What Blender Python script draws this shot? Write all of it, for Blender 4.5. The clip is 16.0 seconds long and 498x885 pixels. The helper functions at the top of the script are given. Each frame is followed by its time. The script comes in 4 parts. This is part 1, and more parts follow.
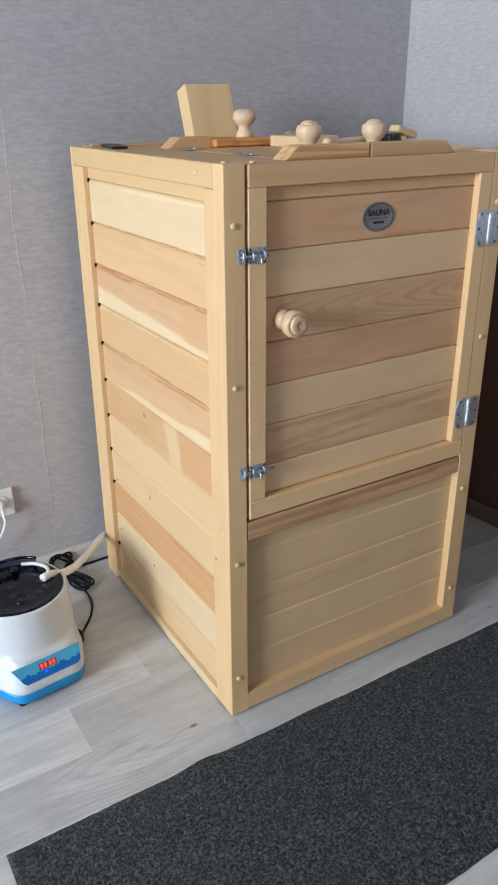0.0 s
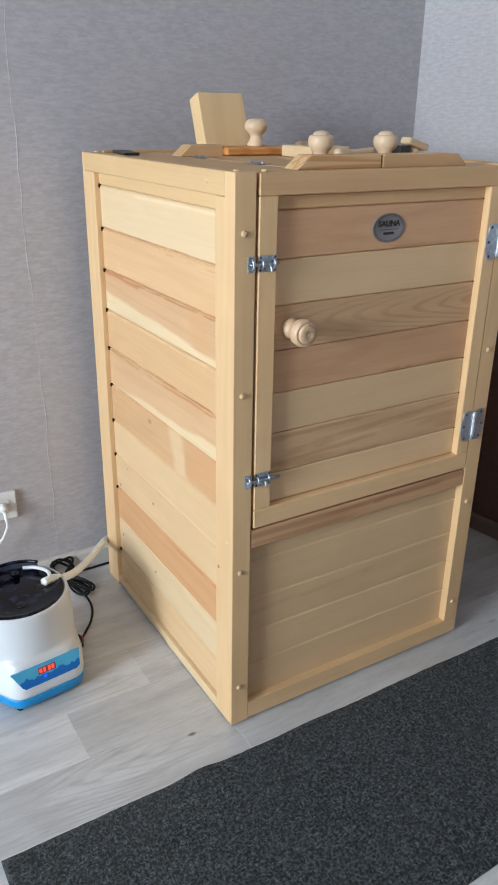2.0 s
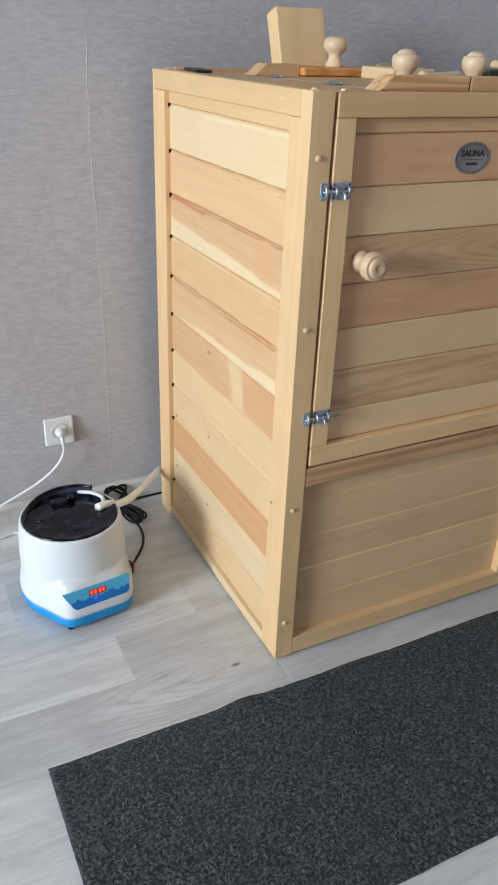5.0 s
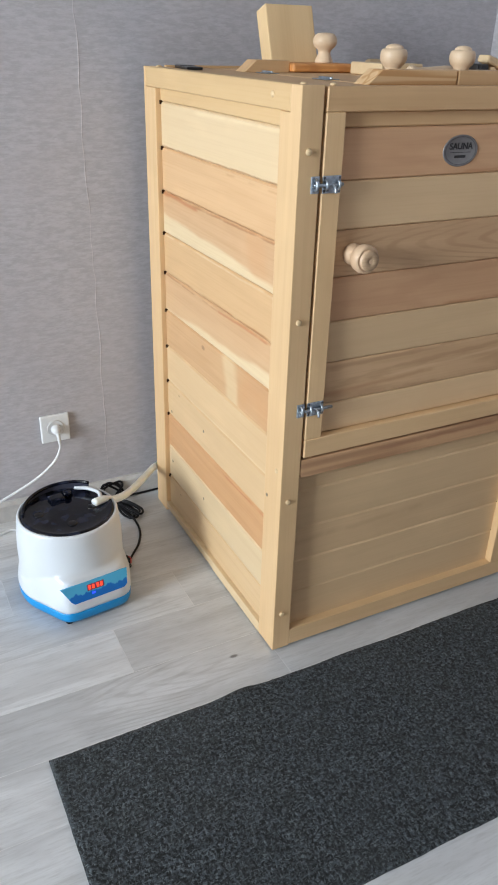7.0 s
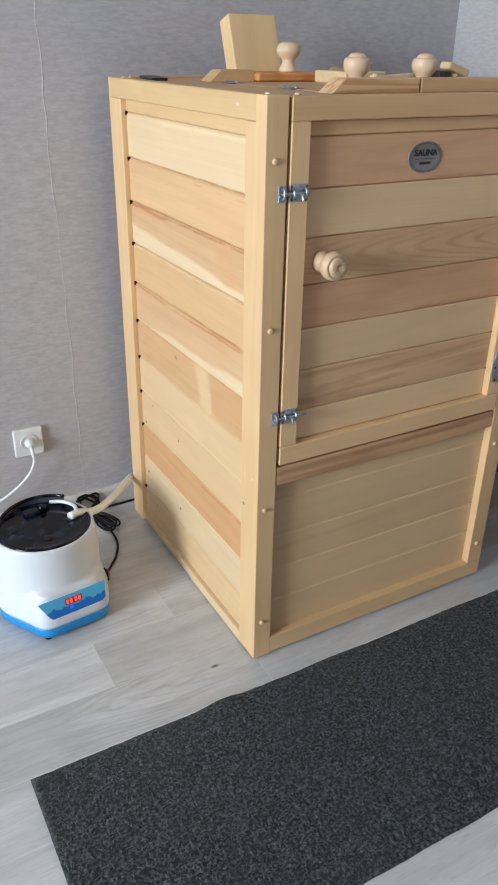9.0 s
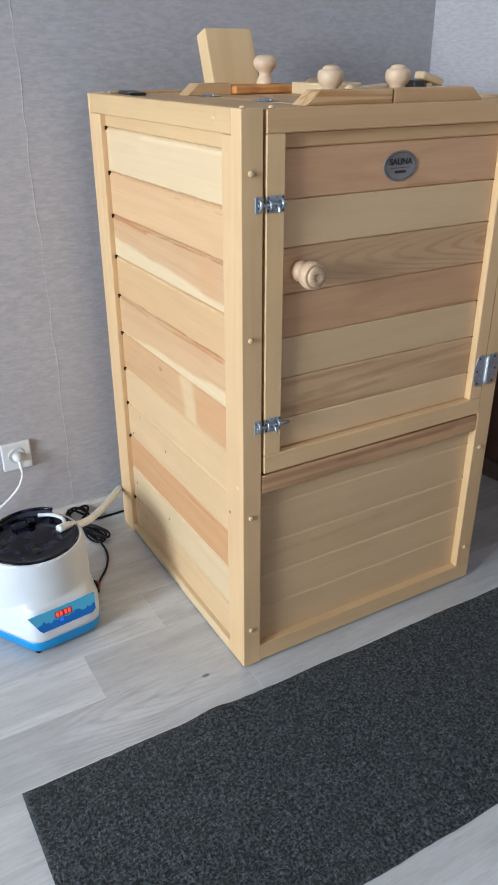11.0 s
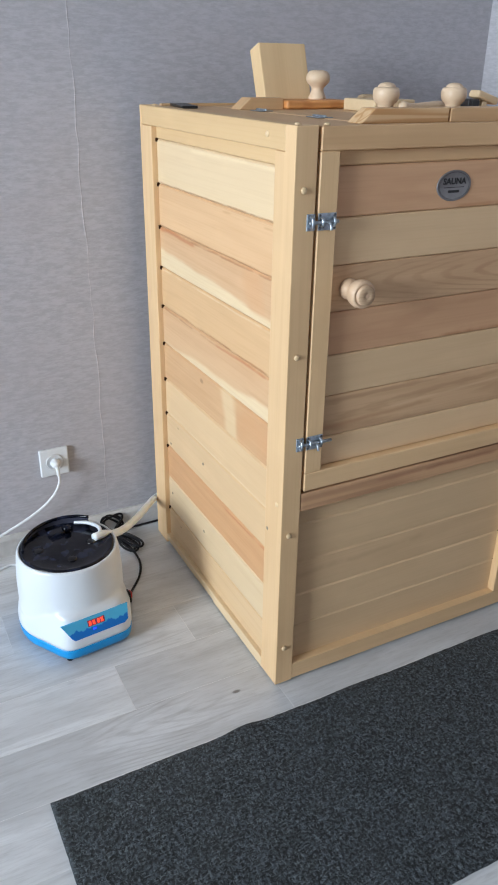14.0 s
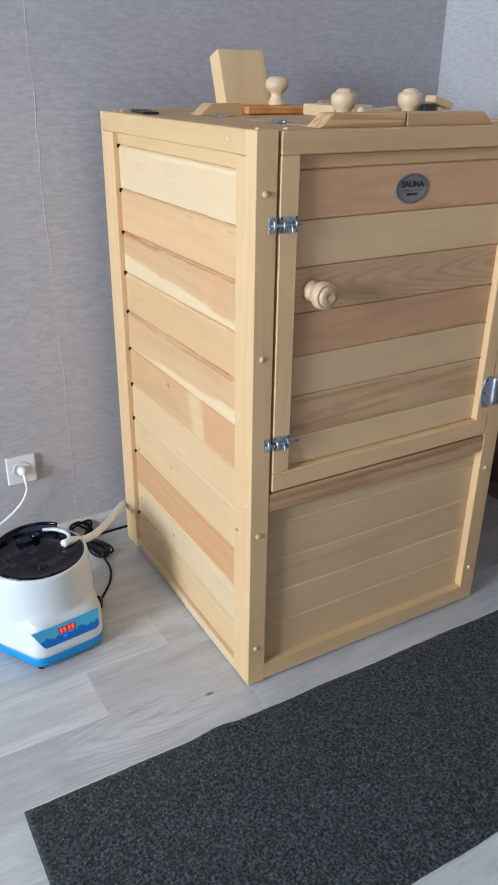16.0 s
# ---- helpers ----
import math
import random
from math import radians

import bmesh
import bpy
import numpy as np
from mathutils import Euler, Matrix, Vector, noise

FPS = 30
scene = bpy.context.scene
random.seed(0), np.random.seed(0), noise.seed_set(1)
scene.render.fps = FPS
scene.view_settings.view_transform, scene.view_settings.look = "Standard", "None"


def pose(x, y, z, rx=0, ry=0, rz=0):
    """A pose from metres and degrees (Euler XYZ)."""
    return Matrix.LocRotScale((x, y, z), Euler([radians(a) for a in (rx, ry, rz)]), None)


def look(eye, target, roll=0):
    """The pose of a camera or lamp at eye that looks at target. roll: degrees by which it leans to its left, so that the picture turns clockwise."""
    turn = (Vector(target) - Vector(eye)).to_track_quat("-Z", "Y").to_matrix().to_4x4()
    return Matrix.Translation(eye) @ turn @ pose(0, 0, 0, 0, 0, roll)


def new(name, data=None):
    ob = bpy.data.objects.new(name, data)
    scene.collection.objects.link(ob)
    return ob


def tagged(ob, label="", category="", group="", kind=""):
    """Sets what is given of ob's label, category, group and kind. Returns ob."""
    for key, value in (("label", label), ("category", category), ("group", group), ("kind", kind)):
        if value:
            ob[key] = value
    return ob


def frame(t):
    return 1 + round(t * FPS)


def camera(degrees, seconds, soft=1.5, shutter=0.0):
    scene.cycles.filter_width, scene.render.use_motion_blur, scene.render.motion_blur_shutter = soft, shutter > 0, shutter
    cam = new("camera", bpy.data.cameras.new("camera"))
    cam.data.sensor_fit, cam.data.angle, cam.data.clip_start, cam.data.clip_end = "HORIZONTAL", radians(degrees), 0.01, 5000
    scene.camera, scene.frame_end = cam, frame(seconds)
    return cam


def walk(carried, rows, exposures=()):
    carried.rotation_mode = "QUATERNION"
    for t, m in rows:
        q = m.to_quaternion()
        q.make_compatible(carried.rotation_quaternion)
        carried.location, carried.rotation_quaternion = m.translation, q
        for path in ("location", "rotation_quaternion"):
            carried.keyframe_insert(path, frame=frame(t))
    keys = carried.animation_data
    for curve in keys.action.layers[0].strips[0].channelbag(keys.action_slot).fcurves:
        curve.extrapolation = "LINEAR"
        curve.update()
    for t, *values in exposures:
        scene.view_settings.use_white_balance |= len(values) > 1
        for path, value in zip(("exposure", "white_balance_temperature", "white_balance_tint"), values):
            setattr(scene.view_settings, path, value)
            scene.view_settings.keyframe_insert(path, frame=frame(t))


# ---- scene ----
cam = camera(36.1, 16.0, 1.9)
PATH = [
    (0, (-0.593, -1.034, 1.142), (0.365, 0.523, 0.33), -0.3),
    (0.5, (-0.594, -1.034, 1.141), (0.368, 0.528, 0.342), 0.2),
    (1, (-0.595, -1.031, 1.141), (0.369, 0.532, 0.349), 0.4),
    (1.5, (-0.596, -1.031, 1.141), (0.371, 0.532, 0.352), 0.7),
    (2, (-0.598, -1.029, 1.139), (0.361, 0.538, 0.349), 0.9),
    (2.5, (-0.602, -1.031, 1.134), (0.345, 0.542, 0.34), 1.0),
    (3, (-0.599, -1.039, 1.134), (0.332, 0.536, 0.326), 1.3),
    (3.5, (-0.598, -1.036, 1.135), (0.307, 0.541, 0.301), 1.7),
    (4, (-0.601, -1.018, 1.127), (0.281, 0.555, 0.263), 2.8),
    (4.2, (-0.598, -1.008, 1.12), (0.254, 0.558, 0.216), 3.4),
    (6.3, (-0.599, -1.019, 1.124), (0.195, 0.555, 0.179), 1.8),
    (6.5, (-0.602, -1.022, 1.118), (0.203, 0.552, 0.183), 1.8),
    (7, (-0.605, -1.026, 1.116), (0.215, 0.541, 0.181), 1.7),
    (7.5, (-0.602, -1.03, 1.116), (0.227, 0.532, 0.181), 1.6),
    (8, (-0.603, -1.028, 1.118), (0.239, 0.527, 0.184), 1.4),
    (8.5, (-0.603, -1.028, 1.123), (0.256, 0.522, 0.195), 1.2),
    (9, (-0.601, -1.024, 1.121), (0.276, 0.52, 0.2), 1.0),
    (9.5, (-0.6, -1.022, 1.12), (0.291, 0.518, 0.207), 0.6),
    (9.7, (-0.59, -1.027, 1.126), (0.299, 0.514, 0.213), 0.4),
    (11.8, (-0.588, -1.041, 1.125), (0.305, 0.514, 0.24), -0.4),
    (12, (-0.593, -1.038, 1.122), (0.296, 0.522, 0.24), -0.4),
    (12.5, (-0.597, -1.03, 1.126), (0.27, 0.538, 0.239), -0.1),
    (13, (-0.602, -1.028, 1.128), (0.25, 0.552, 0.245), 0.4),
    (13.5, (-0.602, -1.021, 1.13), (0.236, 0.566, 0.248), 0.7),
    (14, (-0.601, -1.016, 1.134), (0.232, 0.574, 0.252), 0.9),
    (14.5, (-0.605, -1.018, 1.134), (0.234, 0.571, 0.256), 0.9),
    (15, (-0.608, -1.023, 1.132), (0.249, 0.562, 0.263), 0.8),
    (15.5, (-0.605, -1.022, 1.134), (0.274, 0.55, 0.264), 0.7),
    (16, (-0.605, -1.028, 1.132), (0.303, 0.529, 0.265), 0.8),
]
walk(cam, [(t, look(eye, target, roll)) for t, eye, target, roll in PATH],
     [(0, 0.0, 6500, 10), (4.2, 0.0, 6520, 10), (6.3, -0.01, 6600, 10), (9.7, -0.01, 6560, 10), (11.8, 0.0, 6230, 10), (16, -0.01, 6220, 10)])

# ---- light ----
world = bpy.data.worlds.new("sky")
scene.world = world
world.use_nodes = True
wn = world.node_tree
sky = wn.nodes.new("ShaderNodeTexSky")
sky.sky_type = "NISHITA"
sky.sun_disc = False
sky.sun_elevation, sky.sun_rotation = radians(35), radians(200)
wn.links.new(sky.outputs[0], wn.nodes["Background"].inputs[0])
wn.nodes["Background"].inputs[1].default_value = 0.12

WEST = -6.2
WINDOW_Y, WINDOW_Z, WINDOW_W, WINDOW_H = -1.52, 1.85, 1.8, 1.7
lamp = bpy.data.lights.new("window_light", "AREA")
lamp.shape, lamp.size, lamp.size_y = "RECTANGLE", WINDOW_W - 0.1, WINDOW_H - 0.1
lamp.energy, lamp.color = 400, (0.868, 0.955, 1.01)
window_light = new("window_light", lamp)
window_light.matrix_world = look((WEST + 0.12, WINDOW_Y, WINDOW_Z), (0, WINDOW_Y + 0.9, WINDOW_Z - 0.40))


# ---- materials ----
def nodes_of(name, rough=0.5, metal=0.0):
    m = bpy.data.materials.new(name)
    m.use_nodes = True
    t = m.node_tree
    b = t.nodes["Principled BSDF"]
    b.inputs["Roughness"].default_value = rough
    b.inputs["Metallic"].default_value = metal
    return m, t, b


def add(t, kind, **values):
    n = t.nodes.new(kind)
    for key, value in values.items():
        n.inputs[key].default_value = value
    return n


def maths(t, op, a, b=None, clamp=False):
    n = t.nodes.new("ShaderNodeMath")
    n.operation, n.use_clamp = op, clamp
    for i, v in enumerate((a, b)):
        if v is None:
            continue
        if isinstance(v, (int, float)):
            n.inputs[i].default_value = v
        else:
            t.links.new(v, n.inputs[i])
    return n.outputs[0]


def blend(t, fac, a, b, mode="MIX"):
    n = t.nodes.new("ShaderNodeMix")
    n.data_type, n.blend_type = "RGBA", mode
    for i, v in ((0, fac), (6, a), (7, b)):
        if isinstance(v, (int, float)):
            n.inputs[i].default_value = v
        elif isinstance(v, tuple):
            n.inputs[i].default_value = (*v, 1)
        else:
            t.links.new(v, n.inputs[i])
    return n.outputs[2]


def place(t, scale, seed=True, coord="Object"):
    """Coordinates in metres times scale, shifted from object to object."""
    c = t.nodes.new("ShaderNodeTexCoord")
    out = c.outputs[coord]
    if seed:
        info = t.nodes.new("ShaderNodeObjectInfo")
        v = t.nodes.new("ShaderNodeVectorMath")
        v.operation = "MULTIPLY_ADD"
        t.links.new(info.outputs["Random"], v.inputs[0])
        v.inputs[1].default_value = (37.0, 11.0, 23.0)
        t.links.new(out, v.inputs[2])
        out = v.outputs[0]
    s = t.nodes.new("ShaderNodeVectorMath")
    s.operation = "MULTIPLY"
    t.links.new(out, s.inputs[0])
    s.inputs[1].default_value = scale
    return s.outputs[0]


def noise_of(t, vector, scale=1.0, detail=3.0, rough=0.55):
    n = add(t, "ShaderNodeTexNoise", Scale=scale, Detail=detail, Roughness=rough)
    t.links.new(vector, n.inputs["Vector"])
    return n.outputs[0]


def ramp(t, value, low, high):
    n = t.nodes.new("ShaderNodeMapRange")
    n.interpolation_type = "SMOOTHSTEP"
    t.links.new(value, n.inputs[0])
    n.inputs[1].default_value, n.inputs[2].default_value = low, high
    return n.outputs[0]


def bump(t, b, height, strength, distance):
    n = add(t, "ShaderNodeBump", Strength=strength, Distance=distance)
    t.links.new(height, n.inputs["Height"])
    t.links.new(n.outputs[0], b.inputs["Normal"])


def local_xy(t):
    c = t.nodes.new("ShaderNodeTexCoord")
    n = t.nodes.new("ShaderNodeSeparateXYZ")
    t.links.new(c.outputs["Object"], n.inputs[0])
    return n.outputs[0], n.outputs[1]


def arch_lines(t, x0, y0, wide, long, count, wander=0.5):
    """Nested pointed arches of plain-sawn wood: tips near x0 on the line y0, opening along +x."""
    x, y = local_xy(t)
    across = maths(t, "DIVIDE", maths(t, "SUBTRACT", y, y0), wide)
    along = maths(t, "DIVIDE", maths(t, "SUBTRACT", x, x0), long)
    bent = noise_of(t, place(t, (9.0, 38.0, 38.0)), 1.0, 3.0, 0.6)
    rise = maths(t, "SUBTRACT", maths(t, "POWER", maths(t, "ADD", maths(t, "MULTIPLY", across, across), 0.02), 0.75), along)
    value = maths(t, "ADD", rise, maths(t, "MULTIPLY", bent, wander))
    faded = ramp(t, noise_of(t, place(t, (8.0, 30.0, 30.0)), 1.0, 2.0), 0.32, 0.52)
    return maths(t, "MULTIPLY", ramp(t, maths(t, "SINE", maths(t, "MULTIPLY", value, count * 6.283)), 0.0, 1.0), faded)


def streak_mask(t, x0, x1, ya, yb, half, broken):
    """A streak of resin, grain or painted edge light from (x0, ya) to (x1, yb) on a board's face, of that half width.
    """
    x, y = local_xy(t)
    u = maths(t, "DIVIDE", maths(t, "SUBTRACT", x, x0), x1 - x0)
    wander = maths(t, "MULTIPLY", maths(t, "SUBTRACT", noise_of(t, place(t, (14.0, 2.0, 2.0)), 1.0, 3.0), 0.5), 1.6 * half)
    line = maths(t, "ADD", maths(t, "ADD", maths(t, "MULTIPLY", u, yb - ya), ya), wander)
    off = maths(t, "ABSOLUTE", maths(t, "SUBTRACT", y, line))
    mask = maths(t, "MULTIPLY", ramp(t, off, 1.15 * half, 0.0), maths(t, "MULTIPLY", ramp(t, u, -0.04, 0.06), ramp(t, u, 1.04, 0.94)))
    if broken:
        mask = maths(t, "MULTIPLY", mask, ramp(t, noise_of(t, place(t, (16.0, 4.0, 4.0)), 1.0, 2.0), 0.42 - broken, 0.64 - broken))
    return mask


def wood(name, base, dark, rings=0.35, ring_count=7.0, sap=None, rough=0.5, knots=0.0, spread=0.12, across=13.0, fleck=0.75, arch=None, streaks=(), patch=None, spots=()):
    """Sawn wood whose grain runs along local x. sap: local y of the pale sapwood's edge at x 0, and its slope; arch: arguments of arch_lines and its strength;
    streaks: arguments of streak_mask, colour and strength; patch: x, half width, lean, colour, strength; spots: x, y, radius of small knots."""
    m, t, b = nodes_of(name, rough)
    broad = noise_of(t, place(t, (0.8, across, across)), 1.0, 2.0, 0.5)
    wave = maths(t, "SINE", maths(t, "MULTIPLY", broad, ring_count * 6.283))
    line = ramp(t, wave, -0.4, 1.0)
    fine = noise_of(t, place(t, (5.0, 260.0, 260.0)), 1.0, 2.0, 0.6)
    mottle = noise_of(t, place(t, (2.5, 9.0, 9.0)), 1.0, 3.0, 0.6)
    cloud = noise_of(t, place(t, (7.0, 16.0, 16.0)), 1.0, 2.0, 0.5)
    col = blend(t, maths(t, "MULTIPLY", line, rings), base, dark)
    if arch:
        *shape, strength = arch
        col = blend(t, maths(t, "MULTIPLY", arch_lines(t, *shape), strength), col, dark)
    col = blend(t, maths(t, "MULTIPLY", ramp(t, mottle, 0.4, 0.75), 0.35), col, tuple(0.6 * x + 0.4 * y for x, y in zip(base, dark)))
    col = blend(t, maths(t, "MULTIPLY", ramp(t, cloud, 0.5, 0.75), 0.35), col, tuple(min(0.85, 1.12 * x) for x in base))
    if patch:
        at, half, lean, tint, strength = patch
        x, y = local_xy(t)
        off = maths(t, "ABSOLUTE", maths(t, "SUBTRACT", maths(t, "ADD", x, maths(t, "ADD", maths(t, "MULTIPLY", y, lean), maths(t, "MULTIPLY", cloud, 0.03))), at + 0.015))
        col = blend(t, maths(t, "MULTIPLY", ramp(t, off, half, half * 0.3), strength), col, tint)
    if sap is not None:
        x, y = local_xy(t)
        level, slope = sap
        edge = maths(t, "SUBTRACT", maths(t, "SUBTRACT", y, maths(t, "MULTIPLY", x, slope)), maths(t, "MULTIPLY", maths(t, "SUBTRACT", noise_of(t, place(t, (7.0, 5.0, 5.0)), 1.0, 2.0), 0.5), 0.030))
        col = blend(t, maths(t, "MULTIPLY", ramp(t, edge, level + 0.007, level - 0.005), 0.85), col, (0.79, 0.63, 0.40))
    for *shape, tint, strength in streaks:
        col = blend(t, maths(t, "MULTIPLY", streak_mask(t, *shape), strength), col, tint)
    for sx, sy, radius in spots:
        x, y = local_xy(t)
        dx, dy = maths(t, "MULTIPLY", maths(t, "SUBTRACT", x, sx), 0.6), maths(t, "SUBTRACT", y, sy)
        gap = maths(t, "SQRT", maths(t, "ADD", maths(t, "MULTIPLY", dx, dx), maths(t, "MULTIPLY", dy, dy)))
        col = blend(t, maths(t, "MULTIPLY", ramp(t, gap, radius, radius * 0.3), 0.6), col, (0.25, 0.12, 0.05))
    col = blend(t, maths(t, "MULTIPLY", ramp(t, fine, 0.42, 0.82), 0.20), col, dark)
    if knots:
        v = add(t, "ShaderNodeTexVoronoi", Scale=1.0)
        t.links.new(place(t, (7.0, 14.0, 14.0)), v.inputs["Vector"])
        spot = ramp(t, v.outputs["Distance"], knots, knots * 0.35)
        col = blend(t, maths(t, "MULTIPLY", spot, fleck), col, (0.16, 0.07, 0.03))
    info = t.nodes.new("ShaderNodeObjectInfo")
    tone = maths(t, "ADD", maths(t, "MULTIPLY", info.outputs["Random"], spread), 1.0 - spread / 2)
    hsv = t.nodes.new("ShaderNodeHueSaturation")
    t.links.new(col, hsv.inputs["Color"])
    t.links.new(tone, hsv.inputs["Value"])
    t.links.new(hsv.outputs[0], b.inputs["Base Color"])
    t.links.new(maths(t, "ADD", maths(t, "MULTIPLY", fine, 0.2), rough - 0.1), b.inputs["Roughness"])
    bump(t, b, maths(t, "ADD", fine, maths(t, "MULTIPLY", line, 0.4)), 0.10, 0.0005)
    return m

# the third colour paints light caught along the board edges at the grooves
RESIN, RUST, EDGE_LIGHT = (0.42, 0.19, 0.075), (0.52, 0.20, 0.08), (0.80, 0.63, 0.40)
CREAM = wood("cream_pine", (0.714, 0.540, 0.333), (0.573, 0.393, 0.217), 0.13, 4)
CREAM_LINED = wood("cream_pine_with_resin_line", (0.714, 0.540, 0.333), (0.573, 0.393, 0.217), 0.10, 4,
                   streaks=[(-0.262, 0.262, -0.0415, -0.0415, 0.0026, 0.10, RESIN, 0.75), (-0.10, 0.262, 0.036, 0.038, 0.0050, 0.10, EDGE_LIGHT, 0.7)])
FRAME = wood("frame_pine", (0.714, 0.486, 0.265), (0.553, 0.339, 0.169), 0.18, 6)
RAIL = wood("yellow_rail_pine", (0.673, 0.462, 0.241), (0.543, 0.339, 0.164), 0.2, 5)
TAN = wood("tan_pine", (0.648, 0.412, 0.214), (0.482, 0.280, 0.135), 0.20, 6)
TAN_LINED = wood("tan_pine_with_resin_dashes", (0.653, 0.417, 0.217), (0.482, 0.280, 0.135), 0.16, 5,
                 streaks=[(-0.262, 0.262, 0.0400, 0.0395, 0.0030, 0.12, EDGE_LIGHT, 0.5), (-0.20, 0.262, -0.0405, -0.0400, 0.0036, 0.02, RESIN, 0.9)])
PALE = wood("pale_pine", (0.683, 0.476, 0.270), (0.543, 0.344, 0.179), 0.15, 5, streaks=[(-0.262, 0.262, -0.0395, -0.0400, 0.0035, 0.14, EDGE_LIGHT, 0.45)])
PALE_KNOT = wood("pale_pine_with_pin_knots", (0.683, 0.476, 0.270), (0.543, 0.344, 0.179), 0.15, 5, spots=[(-0.19, 0.030, 0.0035)])
PEACH = wood("peach_cedar", (0.668, 0.427, 0.232), (0.492, 0.265, 0.121), 0.16, 5,
             streaks=[(-0.262, 0.262, -0.0418, -0.0415, 0.0024, 0.10, RESIN, 0.7), (0.05, 0.262, 0.036, 0.0325, 0.0030, 0.05, RESIN, 0.35)])
PEACH_SAP = wood("peach_cedar_with_sapwood", (0.668, 0.422, 0.232), (0.482, 0.245, 0.116), 0.18, 5, sap=(-0.018, -0.045), patch=(0.185, 0.050, 0.3, (0.66, 0.37, 0.185), 0.55),
                 streaks=[(-0.262, -0.075, 0.0410, 0.0370, 0.0056, 0.25, RUST, 0.85), (-0.10, 0.262, 0.0405, 0.0405, 0.0030, 0.08, RESIN, 0.75)])
PEACH_LINE = wood("peach_cedar_with_resin_line", (0.663, 0.422, 0.232), (0.482, 0.245, 0.116), 0.20, 6, sap=(-0.0265, 0.050),
                  streaks=[(-0.262, 0.03, 0.0400, 0.0370, 0.0028, 0.02, RESIN, 0.7), (0.02, 0.262, 0.0385, 0.0410, 0.0036, 0.06, RUST, 0.7)])
PEACH_TOP = wood("peach_cedar_with_pale_patch", (0.648, 0.398, 0.207), (0.472, 0.245, 0.116), 0.18, 6, patch=(0.085, 0.042, 0.22, (0.75, 0.56, 0.33), 0.75), spots=[(-0.048, 0.024, 0.007)],
                 streaks=[(0.118, 0.262, 0.004, 0.002, 0.060, 0.0, (0.62, 0.335, 0.16), 0.75)])
SALMON = wood("salmon_cedar", (0.633, 0.354, 0.172), (0.472, 0.231, 0.101), 0.15, 5, streaks=[(0.05, 0.262, 0.0365, 0.0400, 0.0032, 0.08, RUST, 0.8), (-0.262, 0.262, -0.0410, -0.0410, 0.0028, 0.14, EDGE_LIGHT, 0.55)])
BROWN = wood("brown_cedar", (0.585, 0.381, 0.220), (0.362, 0.196, 0.101), 0.20, 4, across=13.0, arch=(0.000, 0.004, 0.026, 0.13, 1.9, 0.42, 0.42))
BROWN_WAVY = wood("brown_cedar_with_wavy_grain", (0.615, 0.405, 0.232), (0.362, 0.196, 0.101), 0.20, 4, across=16.0, arch=(-0.30, -0.014, 0.030, 0.30, 0.7, 1.1, 0.40),
                  streaks=[(-0.235, 0.02, -0.021, -0.010, 0.0060, 0.10, (0.42, 0.22, 0.11), 0.55), (-0.08, 0.235, -0.006, 0.012, 0.0035, 0.08, (0.70, 0.50, 0.30), 0.5)])
PINK = wood("pink_cedar", (0.611, 0.365, 0.207), (0.452, 0.241, 0.130), 0.18, 6, arch=(-0.16, -0.004, 0.034, 0.25, 0.6, 1.0, 0.30), streaks=[(0.02, 0.235, -0.0335, -0.0345, 0.0040, 0.08, RESIN, 0.55)])
RED = wood("red_cedar", (0.603, 0.363, 0.198), (0.281, 0.128, 0.063), 0.50, 4, across=24.0, streaks=[(-0.10, 0.20, 0.006, 0.004, 0.0055, 0.14, (0.33, 0.14, 0.075), 0.6)])
LOWER_PINE = wood("dull_pine", (0.678, 0.479, 0.280), (0.543, 0.363, 0.198), 0.12, 6, knots=0.08, fleck=0.22)
LOWER_FIGURED = wood("dull_pine_with_brown_figure", (0.668, 0.469, 0.275), (0.502, 0.324, 0.174), 0.16, 6, streaks=[(-0.262, 0.05, 0.004, 0.012, 0.0100, 0.14, (0.52, 0.335, 0.185), 0.5)])
DOOR_PINE = wood("door_pine", (0.701, 0.493, 0.290), (0.573, 0.373, 0.198), 0.13, 6)
STRIPED = wood("striped_heartwood", (0.724, 0.491, 0.270), (0.523, 0.255, 0.087), 0.8, 5, across=30.0)
BOARD_PINE = wood("board_pine", (0.754, 0.540, 0.299), (0.593, 0.383, 0.183), 0.28, 3, across=16.0)
ORANGE = wood("orange_heartwood", (0.683, 0.314, 0.101), (0.402, 0.142, 0.039), 0.45, 6, across=20.0, arch=(-0.05, 0.0, 0.03, 0.10, 1.4, 0.5, 0.5))
KNOB_WOOD = wood("knob_birch", (0.633, 0.452, 0.304), (0.462, 0.295, 0.174), 0.3, 6, rough=0.42)
END_GRAIN = wood("knob_end_grain", (0.543, 0.378, 0.241), (0.362, 0.216, 0.116), 0.4, 8, rough=0.5, across=60.0)
PLUG_WOOD = wood("plug_birch", (0.72, 0.535, 0.32), (0.57, 0.39, 0.21), 0.1, 4, rough=0.45)
TURNED = wood("turned_birch", (0.703, 0.530, 0.367), (0.553, 0.383, 0.241), 0.2, 5, rough=0.42)


